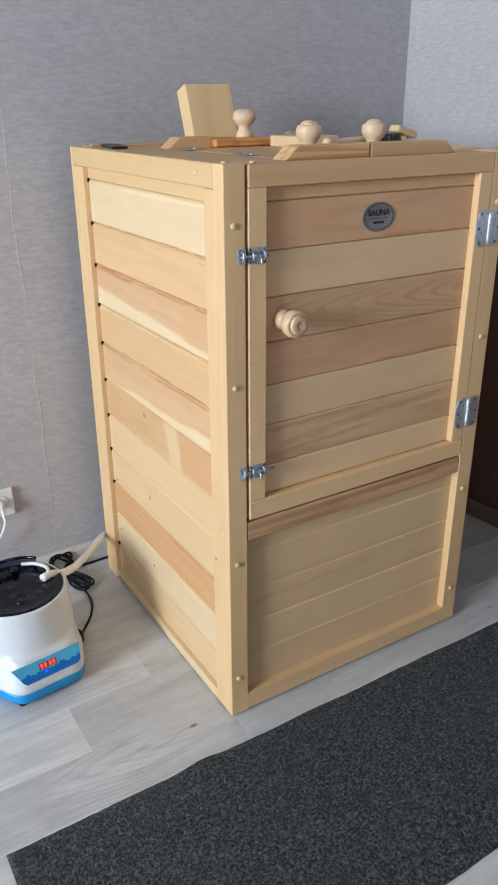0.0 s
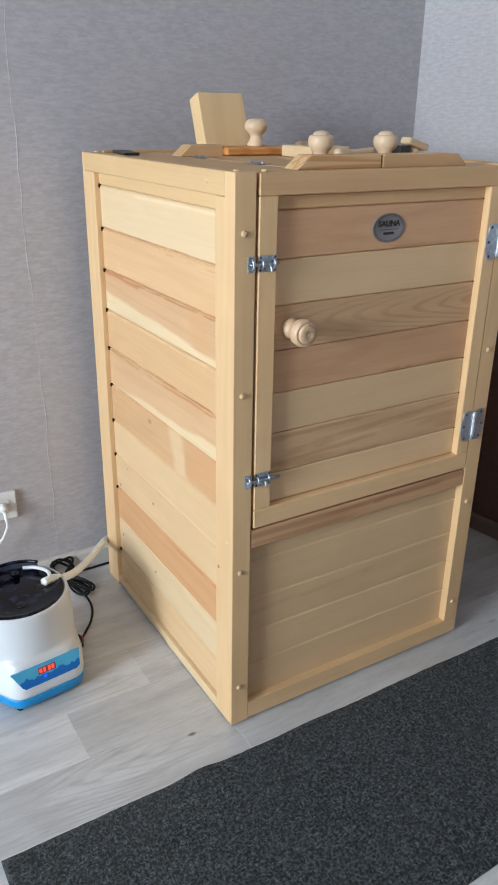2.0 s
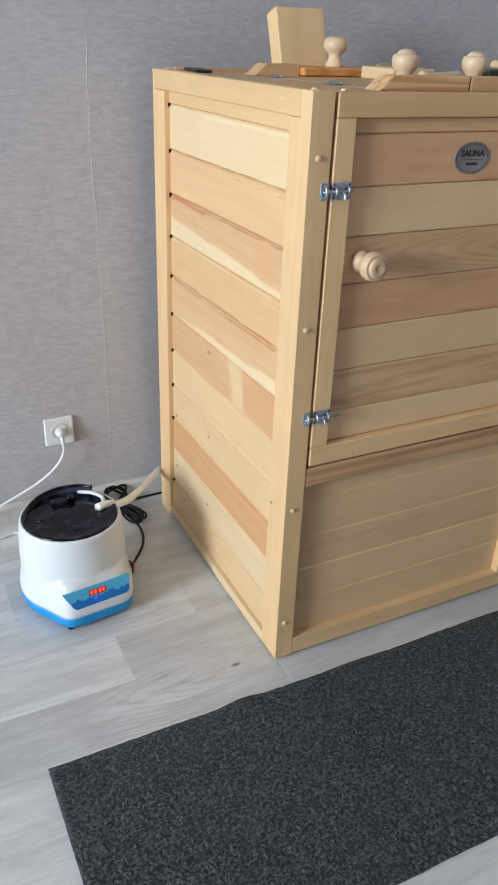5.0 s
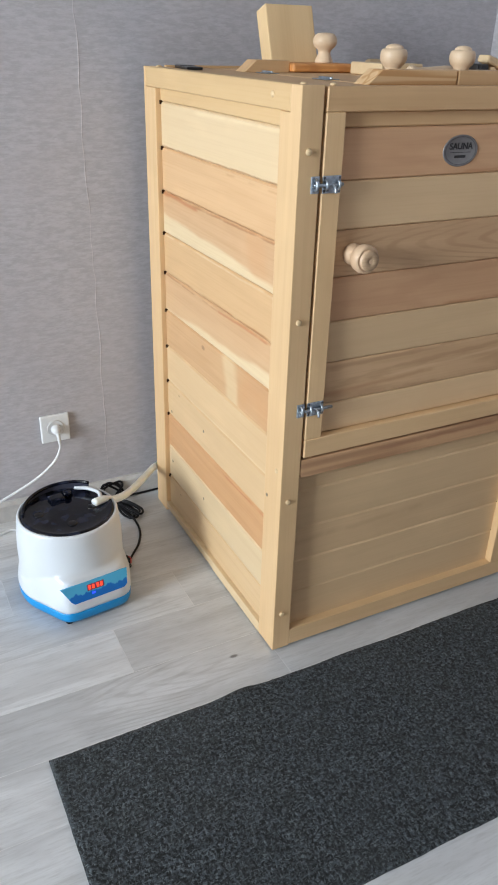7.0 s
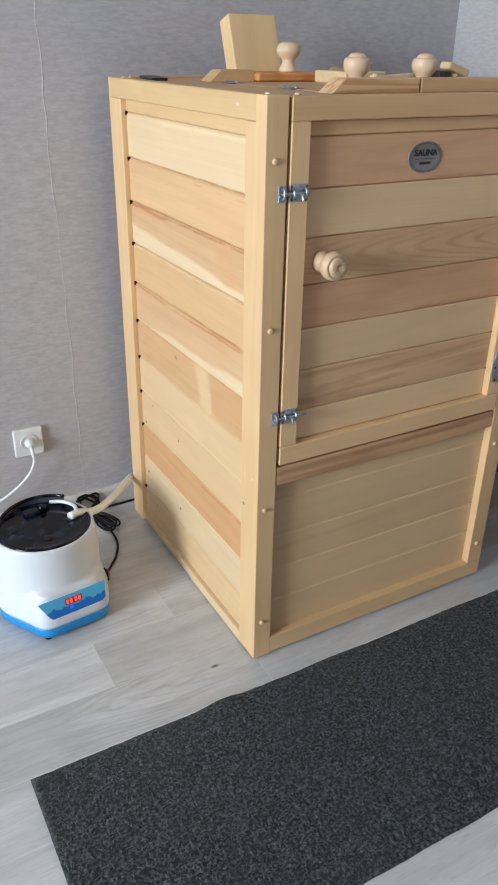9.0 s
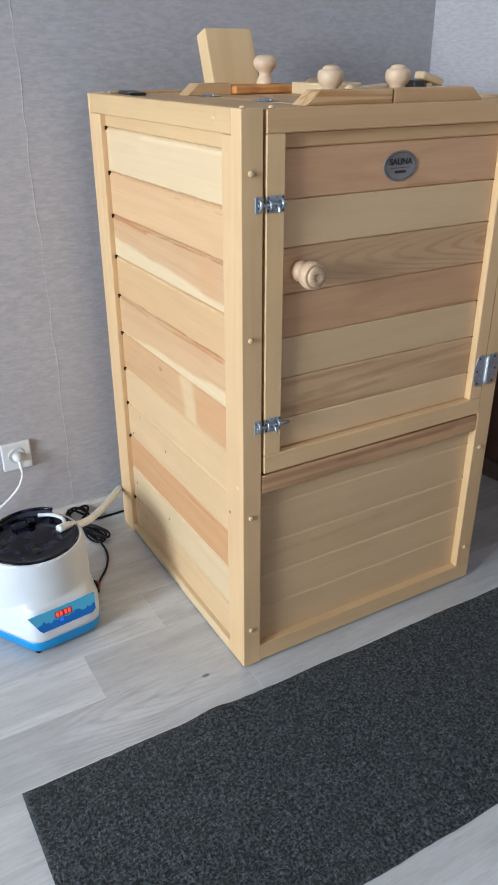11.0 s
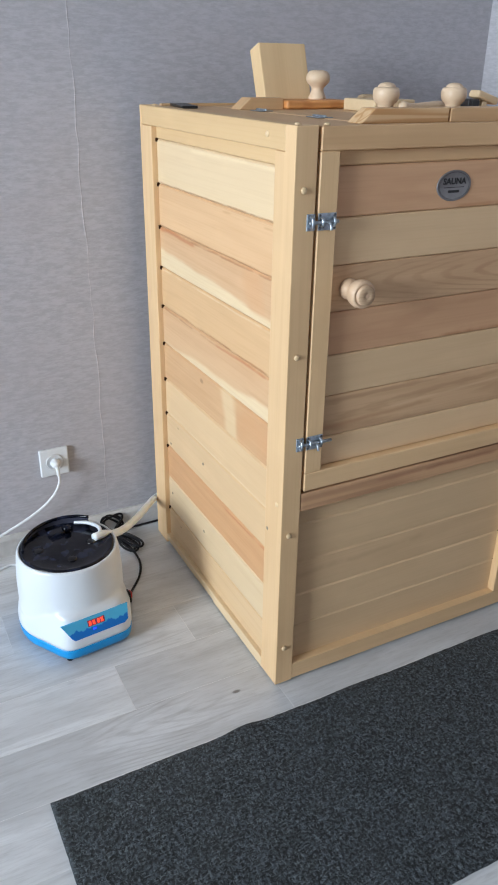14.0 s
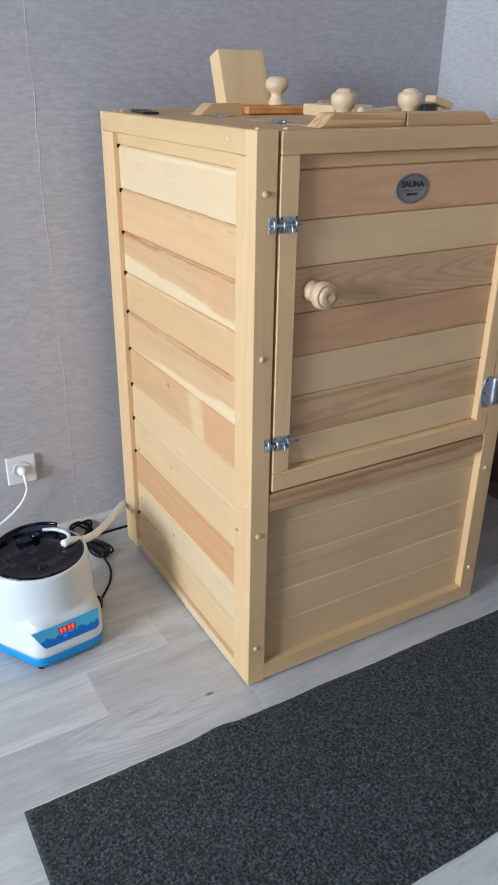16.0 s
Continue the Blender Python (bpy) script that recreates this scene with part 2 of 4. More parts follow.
def wallpaper(name, base):
    """Textile-look paper: short level flecks, light and dark, over soft clouds."""
    m, t, b = nodes_of(name, 0.75)
    streak = noise_of(t, place(t, (48.0, 48.0, 165.0), False), 1.0, 4.0, 0.65)
    light = noise_of(t, place(t, (42.0, 42.0, 230.0), False), 1.0, 3.0, 0.6)
    cloud = noise_of(t, place(t, (3.0, 3.0, 5.0), False), 1.0, 3.0, 0.5)
    col = blend(t, ramp(t, streak, 0.32, 0.70), tuple(0.86 * c for c in base), tuple(1.07 * c for c in base))
    col = blend(t, maths(t, "MULTIPLY", ramp(t, light, 0.56, 0.74), 0.36), col, tuple(1.32 * c for c in base))
    col = blend(t, maths(t, "MULTIPLY", ramp(t, cloud, 0.35, 0.7), 0.3), col, (base[0] * 1.0, base[1] * 0.94, base[2] * 0.91))
    t.links.new(col, b.inputs["Base Color"])
    bump(t, b, maths(t, "ADD", streak, light), 0.25, 0.001)
    return m


WALLPAPER = wallpaper("lilac_grey_textile_wallpaper", (0.454, 0.446, 0.482))
SEAM = wallpaper("wallpaper_seam", (0.535, 0.514, 0.544))


def plain(name, base, rough=0.5, metal=0.0, spots=0.08, grain=60.0, relief=0.0):
    """A plain surface with slight unevenness of tone and gloss."""
    m, t, b = nodes_of(name, rough, metal)
    n = noise_of(t, place(t, (grain, grain, grain), False), 1.0, 4.0, 0.6)
    t.links.new(blend(t, ramp(t, n, 0.3, 0.75), tuple(c * (1 - spots) for c in base), tuple(min(1.0, c * (1 + spots)) for c in base)), b.inputs["Base Color"])
    t.links.new(maths(t, "ADD", maths(t, "MULTIPLY", n, 0.15), rough - 0.07), b.inputs["Roughness"])
    if relief:
        bump(t, b, n, 0.4, relief)
    return m


# ceiling and south wall stay out of view; both tones hold down bounce light
PLASTER = plain("greyed_plaster", (0.42, 0.40, 0.375), 0.8, grain=30.0, relief=0.0005)
BEIGE = plain("beige_paint", (0.16, 0.12, 0.09), 0.8, grain=30.0)
SKIRTING = plain("pale_grey_skirting", (0.56, 0.55, 0.54), 0.45)
DARK_SKIRTING = plain("brown_skirting", (0.20, 0.155, 0.135), 0.45)
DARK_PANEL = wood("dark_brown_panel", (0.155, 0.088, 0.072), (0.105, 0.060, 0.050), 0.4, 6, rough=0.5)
WHITE = plain("white_plastic", (0.68, 0.73, 0.79), 0.30, spots=0.006, grain=9.0)
SOCKET_WHITE = plain("socket_white_plastic", (0.74, 0.76, 0.785), 0.35, spots=0.02)
BLUE = plain("blue_plastic", (0.004, 0.29, 0.70), 0.35, spots=0.05)
BLACK = plain("black_rubber", (0.006, 0.006, 0.008), 0.4)
BLACK.node_tree.nodes["Principled BSDF"].inputs["Specular IOR Level"].default_value = 0.25
# dark colour that stands for deep shade inside gaps and holes
GAP_SHADE = plain("gap_shade", (0.045, 0.020, 0.010), 0.9)
GAP_SHADE.node_tree.nodes["Principled BSDF"].inputs["Specular IOR Level"].default_value = 0.0
PEG = plain("brown_wood_peg", (0.30, 0.235, 0.165), 0.6)
HOSE = plain("milky_silicone", (0.86, 0.94, 0.99), 0.35, spots=0.03)
HOSE.node_tree.nodes["Principled BSDF"].inputs["Subsurface Weight"].default_value = 0.7
HOSE.node_tree.nodes["Principled BSDF"].inputs["Subsurface Radius"].default_value = (0.012, 0.011, 0.009)
HOSE.node_tree.nodes["Principled BSDF"].inputs["Subsurface Scale"].default_value = 1.0
RED_PLASTIC = plain("red_plastic", (0.55, 0.03, 0.02), 0.35)
STEEL = plain("galvanised_steel", (0.50, 0.58, 0.66), 0.30, 0.75, spots=0.22, grain=160.0)
# paler than the leaves, to paint in the highlight along the pin
PIN_STEEL = plain("pin_highlight_steel", (0.74, 0.82, 0.90), 0.24, 0.7, spots=0.1, grain=160.0)
BOLT_STEEL = plain("zinc_bolt_steel", (0.42, 0.48, 0.55), 0.30, 0.85, spots=0.3, grain=160.0)
DARK_STEEL = plain("dark_steel", (0.13, 0.14, 0.16), 0.4, 0.8, spots=0.2)
BADGE = plain("grey_badge_metal", (0.24, 0.23, 0.235), 0.4, 0.35, spots=0.1)
BADGE_RIM = plain("badge_rim", (0.12, 0.115, 0.12), 0.4, 0.4)
JOINT_GREY = plain("socket_joint_shade", (0.64, 0.64, 0.65), 0.5)
INK = plain("badge_ink", (0.02, 0.02, 0.022), 0.5)
CORD = plain("white_cord", (0.78, 0.80, 0.83), 0.4)
BLACK_SATIN = plain("black_satin_plastic", (0.016, 0.016, 0.018), 0.3)
GREY_PLASTIC = plain("grey_plastic", (0.06, 0.06, 0.065), 0.35)
WINDOW_WHITE = plain("window_white", (0.8, 0.8, 0.8), 0.35)


def lid_material():
    m, t, b = nodes_of("smoky_black_plastic", 0.09)
    n = noise_of(t, place(t, (34.0, 34.0, 34.0), False), 1.0, 2.0, 0.5)
    # bluish blotches in the base colour stand for reflections on the lid
    t.links.new(blend(t, ramp(t, n, 0.45, 0.7), (0.002, 0.003, 0.008), (0.020, 0.025, 0.050)), b.inputs["Base Color"])
    b.inputs["Specular IOR Level"].default_value = 0.32
    bump(t, b, n, 0.25, 0.004)
    return m


LID = lid_material()
LID_BLACK = plain("glossy_black_plastic", (0.003, 0.003, 0.005), 0.2)
LID_GREY = plain("bluish_smoked_plastic", (0.055, 0.058, 0.085), 0.12)


def panel_material():
    """Pale blue control film with deeper blue waves along its lower edge."""
    m, t, b = nodes_of("blue_control_film", 0.2)
    c = t.nodes.new("ShaderNodeTexCoord")
    s = t.nodes.new("ShaderNodeSeparateXYZ")
    t.links.new(c.outputs["Object"], s.inputs[0])
    wave = noise_of(t, place(t, (55.0, 0.0, 0.0), False), 1.0, 2.0, 0.5)
    edge = maths(t, "SUBTRACT", s.outputs[2], maths(t, "MULTIPLY", wave, 0.03))
    col = blend(t, ramp(t, edge, 0.0125, 0.0085), (0.09, 0.46, 0.76), (0.012, 0.17, 0.60))
    t.links.new(col, b.inputs["Base Color"])
    return m


FILM = panel_material()


def glowing(name, colour, power):
    m, t, b = nodes_of(name, 0.4)
    b.inputs["Base Color"].default_value = (*colour, 1)
    b.inputs["Emission Color"].default_value = (*colour, 1)
    b.inputs["Emission Strength"].default_value = power
    return m


RED_LED = glowing("red_display", (1.0, 0.05, 0.02), 1.6)
BLUE_LED = glowing("blue_light", (0.02, 0.06, 1.0), 1.8)


def floor_material(name, tone, arch=None, knot=None):
    """Pale grey wood-look boards, grain along local x; arch: arguments of arch_lines; knot: x and y of a small dark knot."""
    m, t, b = nodes_of(name, 0.36)
    cloud = noise_of(t, place(t, (2.4, 15.0, 15.0)), 1.0, 4.0, 0.6)
    stain = noise_of(t, place(t, (7.0, 11.0, 11.0)), 1.0, 3.0, 0.55)
    pore = noise_of(t, place(t, (7.0, 85.0, 85.0)), 1.0, 3.0, 0.65)
    fine = noise_of(t, place(t, (30.0, 230.0, 230.0)), 1.0, 3.0, 0.7)
    patch = noise_of(t, place(t, (3.4, 8.0, 8.0)), 1.0, 2.0, 0.5)
    col = blend(t, ramp(t, cloud, 0.28, 0.72), (0.508, 0.518, 0.532), (0.695, 0.712, 0.735))
    col = blend(t, maths(t, "MULTIPLY", ramp(t, stain, 0.50, 0.74), 0.32), col, (0.415, 0.418, 0.425))
    col = blend(t, maths(t, "MULTIPLY", ramp(t, pore, 0.48, 0.74), 0.34), col, (0.36, 0.358, 0.36))
    bent = noise_of(t, place(t, (1.8, 17.0, 17.0)), 1.0, 2.0, 0.5)
    wave = maths(t, "SINE", maths(t, "MULTIPLY", bent, 52.0))
    lines = maths(t, "MULTIPLY", ramp(t, wave, 0.0, 1.0), ramp(t, patch, 0.50, 0.66))
    col = blend(t, maths(t, "MULTIPLY", lines, 0.26), col, (0.30, 0.298, 0.30))
    if arch:
        x, y = local_xy(t)
        body = maths(t, "MULTIPLY", ramp(t, x, arch[0] - 0.12, arch[0] + 0.02), ramp(t, x, arch[0] + 0.24, arch[0] + 0.12))
        figure = maths(t, "MULTIPLY", arch_lines(t, *arch), body)
        col = blend(t, maths(t, "MULTIPLY", figure, 0.25), col, (0.29, 0.288, 0.29))
    col = blend(t, maths(t, "MULTIPLY", ramp(t, fine, 0.45, 0.8), 0.32), col, (0.31, 0.308, 0.31))
    v = add(t, "ShaderNodeTexVoronoi", Scale=1.0)
    t.links.new(place(t, (4.0, 11.0, 11.0)), v.inputs["Vector"])
    col = blend(t, maths(t, "MULTIPLY", ramp(t, v.outputs["Distance"], 0.085, 0.03), 0.4), col, (0.19, 0.185, 0.185))
    if knot:
        x, y = local_xy(t)
        dx, dy = maths(t, "MULTIPLY", maths(t, "SUBTRACT", x, knot[0]), 0.48), maths(t, "SUBTRACT", y, knot[1])
        gap = maths(t, "SQRT", maths(t, "ADD", maths(t, "MULTIPLY", dx, dx), maths(t, "MULTIPLY", dy, dy)))
        col = blend(t, maths(t, "MULTIPLY", ramp(t, gap, 0.0058, 0.002), 0.85), col, (0.12, 0.115, 0.11))
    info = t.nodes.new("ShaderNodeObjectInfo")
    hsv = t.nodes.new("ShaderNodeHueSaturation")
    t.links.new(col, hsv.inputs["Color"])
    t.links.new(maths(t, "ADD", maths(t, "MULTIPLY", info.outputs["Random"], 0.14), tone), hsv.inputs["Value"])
    t.links.new(hsv.outputs[0], b.inputs["Base Color"])
    t.links.new(maths(t, "ADD", maths(t, "MULTIPLY", fine, 0.2), 0.26), b.inputs["Roughness"])
    bump(t, b, fine, 0.12, 0.0006)
    return m


FLOORING = floor_material("grey_wood_look_flooring", 0.985)
# serves greyer boards and boards darkened for the cabin's shade
FLOORING_GREY_OR_SHADED = floor_material("grey_or_shaded_wood_look_flooring", 0.885)
FLOORING_FIGURE = floor_material("grey_flooring_with_arched_figure", 0.94, (0.11, 0.022, 0.026, 0.085, 1.25, 0.75), (0.376, 0.023))
SLAB = plain("grey_flooring_joint", (0.68, 0.685, 0.69), 0.45)


def rug_material():
    """Needle felt: matted clumps of dark and lighter fibres, with pale hairs lying every way."""
    m, t, b = nodes_of("charcoal_felt", 0.95)
    clump = noise_of(t, place(t, (160.0, 160.0, 160.0), False), 1.0, 4.0, 0.66)
    tuft = noise_of(t, place(t, (34.0, 34.0, 34.0), False), 1.0, 3.0, 0.6)
    worn = noise_of(t, place(t, (6.0, 6.0, 6.0), False), 1.0, 3.0, 0.5)
    bend = noise_of(t, place(t, (60.0, 60.0, 60.0), False), 1.0, 1.0, 0.5)
    col = blend(t, ramp(t, clump, 0.40, 0.64), (0.0036, 0.0048, 0.0058), (0.067, 0.082, 0.097))
    for way, seat in (((330.0, 130.0, 150.0), 2.5), ((130.0, 345.0, 150.0), 3.5)):
        shifted = add(t, "ShaderNodeVectorMath")
        t.links.new(place(t, way, False), shifted.inputs[0])
        t.links.new(maths(t, "MULTIPLY", bend, seat), shifted.inputs[1])
        hair = noise_of(t, shifted.outputs[0], 1.0, 2.0, 0.55)
        col = blend(t, maths(t, "MULTIPLY", ramp(t, hair, 0.56, 0.68), 0.66), col, (0.166, 0.200, 0.222))
        col = blend(t, maths(t, "MULTIPLY", ramp(t, hair, 0.42, 0.30), 0.55), col, (0.006, 0.008, 0.009))
    col = blend(t, maths(t, "MULTIPLY", ramp(t, tuft, 0.42, 0.70), 0.38), col, (0.012, 0.015, 0.017))
    col = blend(t, maths(t, "MULTIPLY", ramp(t, worn, 0.4, 0.7), 0.20), col, (0.050, 0.058, 0.062))
    hue = noise_of(t, place(t, (17.0, 17.0, 17.0), False), 1.0, 2.0, 0.5)
    col = blend(t, maths(t, "MULTIPLY", ramp(t, hue, 0.45, 0.65), 0.35), col, (1.02, 1.0, 0.92), "MULTIPLY")
    t.links.new(col, b.inputs["Base Color"])
    b.inputs["Sheen Weight"].default_value = 0.06
    bump(t, b, maths(t, "ADD", clump, maths(t, "MULTIPLY", tuft, 0.8)), 0.8, 0.005)
    return m


RUG = rug_material()


# ---- builders ----
def mesh_of(name, bm, material, smooth=False):
    bmesh.ops.recalc_face_normals(bm, faces=bm.faces[:])
    me = bpy.data.meshes.new(name)
    bm.to_mesh(me)
    bm.free()
    me.materials.append(material)
    if smooth:
        for p in me.polygons:
            p.use_smooth = True
    return me


def part(name, bm, material, parent=None, label="", m=None, smooth=False):
    """One mesh object from a bmesh (or a ready mesh), under a thing or a part."""
    me = mesh_of(name, bm, material, smooth) if isinstance(bm, bmesh.types.BMesh) else bm
    ob = new(name, me)
    if m is not None:
        ob.matrix_basis = m
    ob.parent = parent
    return tagged(ob, label)


def thing(name, m, label, category, group="", kind=""):
    ob = new(name)
    ob.empty_display_size = 0.05
    ob.matrix_basis = m
    return tagged(ob, label, category, group, kind)


def box(sx, sy, sz, bevel=0.0, at=(0, 0, 0), segments=1, bm=None):
    bm = bm or bmesh.new()
    r = bmesh.ops.create_cube(bm, size=1.0, matrix=Matrix.Translation(at) @ Matrix.Diagonal((sx, sy, sz, 1)))
    if bevel:
        edges = {e for v in r["verts"] for e in v.link_edges}
        bmesh.ops.bevel(bm, geom=list(edges), offset=bevel, segments=segments, affect="EDGES", profile=0.5)
    return bm


def span(x0, x1, y0, y1, z0, z1, bevel=0.0, bm=None, segments=1):
    return box(x1 - x0, y1 - y0, z1 - z0, bevel, ((x0 + x1) / 2, (y0 + y1) / 2, (z0 + z1) / 2), segments, bm)


def prism(outline, depth, bevel=0.0):
    """An outline in x and y, raised by depth along z."""
    bm = bmesh.new()
    f = bm.faces.new([bm.verts.new((x, y, 0)) for x, y in outline])
    r = bmesh.ops.extrude_face_region(bm, geom=[f])
    bmesh.ops.translate(bm, vec=(0, 0, depth), verts=[v for v in r["geom"] if isinstance(v, bmesh.types.BMVert)])
    if bevel:
        bmesh.ops.bevel(bm, geom=bm.edges[:], offset=bevel, segments=2, affect="EDGES", profile=0.5)
    return bm


def lathe(profile, steps=28, bm=None, m=Matrix()):
    """A turned body round z from rows of radius and height."""
    bm = bm or bmesh.new()
    rings = [[bm.verts.new(m @ Vector((r * math.cos(a), r * math.sin(a), z))) for a in (2 * math.pi * i / steps for i in range(steps))] for r, z in profile]
    for a, b in zip(rings, rings[1:]):
        for i in range(steps):
            j = (i + 1) % steps
            bm.faces.new((a[i], a[j], b[j], b[i]))
    bm.faces.new(rings[0][::-1])
    bm.faces.new(rings[-1])
    return bm


def smooth_path(points, steps=8):
    """Catmull-Rom through the points."""
    p = [Vector(q) for q in points]
    p = [2 * p[0] - p[1], *p, 2 * p[-1] - p[-2]]
    out = []
    for a, b, c, d in zip(p, p[1:], p[2:], p[3:]):
        for i in range(steps):
            u = i / steps
            out.append(0.5 * (2 * b + (c - a) * u + (2 * a - 5 * b + 4 * c - d) * u * u + (3 * b - a - 3 * c + d) * u ** 3))
    return [*out, p[-2]]


def tube(points, radius, sides=10, steps=8, bm=None, flat=1.0):
    bm = bm or bmesh.new()
    path = smooth_path(points, steps)
    side = None
    rings = []
    for i, q in enumerate(path):
        way = (path[min(i + 1, len(path) - 1)] - path[max(i - 1, 0)]).normalized()
        if side is None:
            side = way.cross(Vector((0, 0, 1)))
            side = side if side.length > 0.01 else way.cross(Vector((1, 0, 0)))
        side = (side - way * side.dot(way)).normalized()
        up = side.cross(way)
        rings.append([bm.verts.new(q + radius * (math.cos(a) * side + flat * math.sin(a) * up)) for a in (2 * math.pi * k / sides for k in range(sides))])
    for a, b in zip(rings, rings[1:]):
        for k in range(sides):
            j = (k + 1) % sides
            bm.faces.new((a[k], a[j], b[j], b[k]))
    bm.faces.new(rings[0][::-1])
    bm.faces.new(rings[-1])
    return bm


def axes(x, y, z, at):
    """A pose whose local axes point along the given world ways."""
    m = Matrix((x, y, z)).transposed().to_4x4()
    return Matrix.Translation(at) @ m


WAYS = {
    "front": ((1, 0, 0), (0, 0, 1), (0, -1, 0)),
    "front_up": ((0, 0, 1), (-1, 0, 0), (0, -1, 0)),
    "left": ((0, -1, 0), (0, 0, 1), (-1, 0, 0)),
    "left_up": ((0, 0, 1), (0, 1, 0), (-1, 0, 0)),
    "right": ((0, 1, 0), (0, 0, 1), (1, 0, 0)),
    "back": ((-1, 0, 0), (0, 0, 1), (0, 1, 0)),
    "top": ((1, 0, 0), (0, 1, 0), (0, 0, 1)),
    "top_deep": ((0, 1, 0), (-1, 0, 0), (0, 0, 1)),
}
BOARDS = {}


def board(name, parent, way, face, length, width, thick, material, bevel=0.0015, label=""):
    """A board whose outer face is centred at face; its grain runs along its length."""
    key = (length, width, thick, material.name, bevel)
    if key not in BOARDS:
        BOARDS[key] = mesh_of(name, box(length, width, thick, bevel, (0, 0, -thick / 2)), material)
    return part(name, BOARDS[key], None, parent, label, axes(*WAYS[way], face))


# ---- room ----
BACK, SIDE, HIGH = 0.718, 0.998, 3.05
structure = dict(kind="structure")
tagged(part("wall_north", span(WEST, SIDE + 0.02, BACK, BACK + 0.12, 0, HIGH), WALLPAPER), "lilac-grey textile-textured wallpaper on a plain wall", "wall", **structure)
TURNED_WALL = pose(SIDE, BACK, 0, 0, 0, 7.3)
tagged(part("wall_east", span(0, 0.12, -5.5, 0.13, 0, HIGH), WALLPAPER, m=TURNED_WALL), "lilac-grey wallpapered wall, brightly lit by the window", "wall", **structure)
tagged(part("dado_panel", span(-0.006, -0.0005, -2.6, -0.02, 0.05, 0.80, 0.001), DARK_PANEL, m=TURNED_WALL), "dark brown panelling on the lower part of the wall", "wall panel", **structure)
tagged(part("baseboard_east", span(-0.016, -0.0005, -5.3, -0.02, 0.0, 0.05, 0.003), DARK_SKIRTING, m=TURNED_WALL), "dark brown skirting board along the wall", "baseboard", **structure)
skirting = prism([(0, 0), (0.012, 0), (0.012, 0.046), (0.007, 0.056), (0, 0.056)], SIDE - 0.03 - WEST)
tagged(part("baseboard_north", skirting, SKIRTING, m=axes((0, -1, 0), (0, 0, 1), (-1, 0, 0), (SIDE - 0.03, BACK, 0))), "pale grey skirting board along the floor", "baseboard", **structure)
# unseen wall and ceiling, added to close the room and steer its bounce light
tagged(part("wall_south", span(WEST, 1.9, -4.72, -4.6, 0, HIGH), BEIGE), "plain unseen beige wall closing the room, darkened to limit bounce light", "wall", **structure)
tagged(part("ceiling", span(WEST - 0.12, 1.95, -4.72, BACK + 0.12, HIGH, HIGH + 0.1), PLASTER), "plain unseen ceiling, greyed to limit bounce light", "ceiling", **structure)
wall_west = bmesh.new()
wy0, wy1 = WINDOW_Y - WINDOW_W / 2, WINDOW_Y + WINDOW_W / 2
wz0, wz1 = WINDOW_Z - WINDOW_H / 2, WINDOW_Z + WINDOW_H / 2
span(WEST - 0.12, WEST, -4.72, wy0, 0, HIGH, bm=wall_west)
span(WEST - 0.12, WEST, wy1, BACK + 0.12, 0, HIGH, bm=wall_west)
span(WEST - 0.12, WEST, wy0, wy1, 0, wz0, bm=wall_west)
span(WEST - 0.12, WEST, wy0, wy1, wz1, HIGH, bm=wall_west)
tagged(part("wall_west", wall_west, WALLPAPER), "wallpapered wall with a large window", "wall", **structure)
window = thing("window_1", pose(WEST - 0.06, WINDOW_Y, WINDOW_Z), "white-framed window that lights the room", "window", kind="structure")
for y in (-WINDOW_W / 2 + 0.03, 0, WINDOW_W / 2 - 0.03):
    part("window_frame", box(0.06, 0.06, WINDOW_H, 0.004, (0, y, 0)), WINDOW_WHITE, window)
for z in (-WINDOW_H / 2 + 0.03, WINDOW_H / 2 - 0.03):
    part("window_frame", box(0.056, WINDOW_W - 0.004, 0.06, 0.004, (0, 0, z)), WINDOW_WHITE, window)
part("window_sill", box(0.2, WINDOW_W + 0.1, 0.03, 0.006, (0.12, 0, -WINDOW_H / 2 - 0.02)), WINDOW_WHITE, window)

# wallpaper joint, a thin crinkled ridge
random.seed(5)
ridge = [(-0.118 + 0.003 * math.sin(z * 5.0) + random.uniform(-0.0026, 0.0026), BACK + random.uniform(0.0003, 0.0010), 0.07 + z) for z in [0.035 * i for i in range(62)]]
tagged(part("wallpaper_seam", tube(ridge, 0.0013, 8, 3), SEAM), "thin crinkled pale joint in the wallpaper", "wallpaper seam", **structure)

# floor slab; its boards are laid last
floor = tagged(part("floor", span(WEST, 1.95, -4.6, BACK, -0.06, -0.0004), SLAB), "pale grey wood-look plank flooring", "floor", **structure)

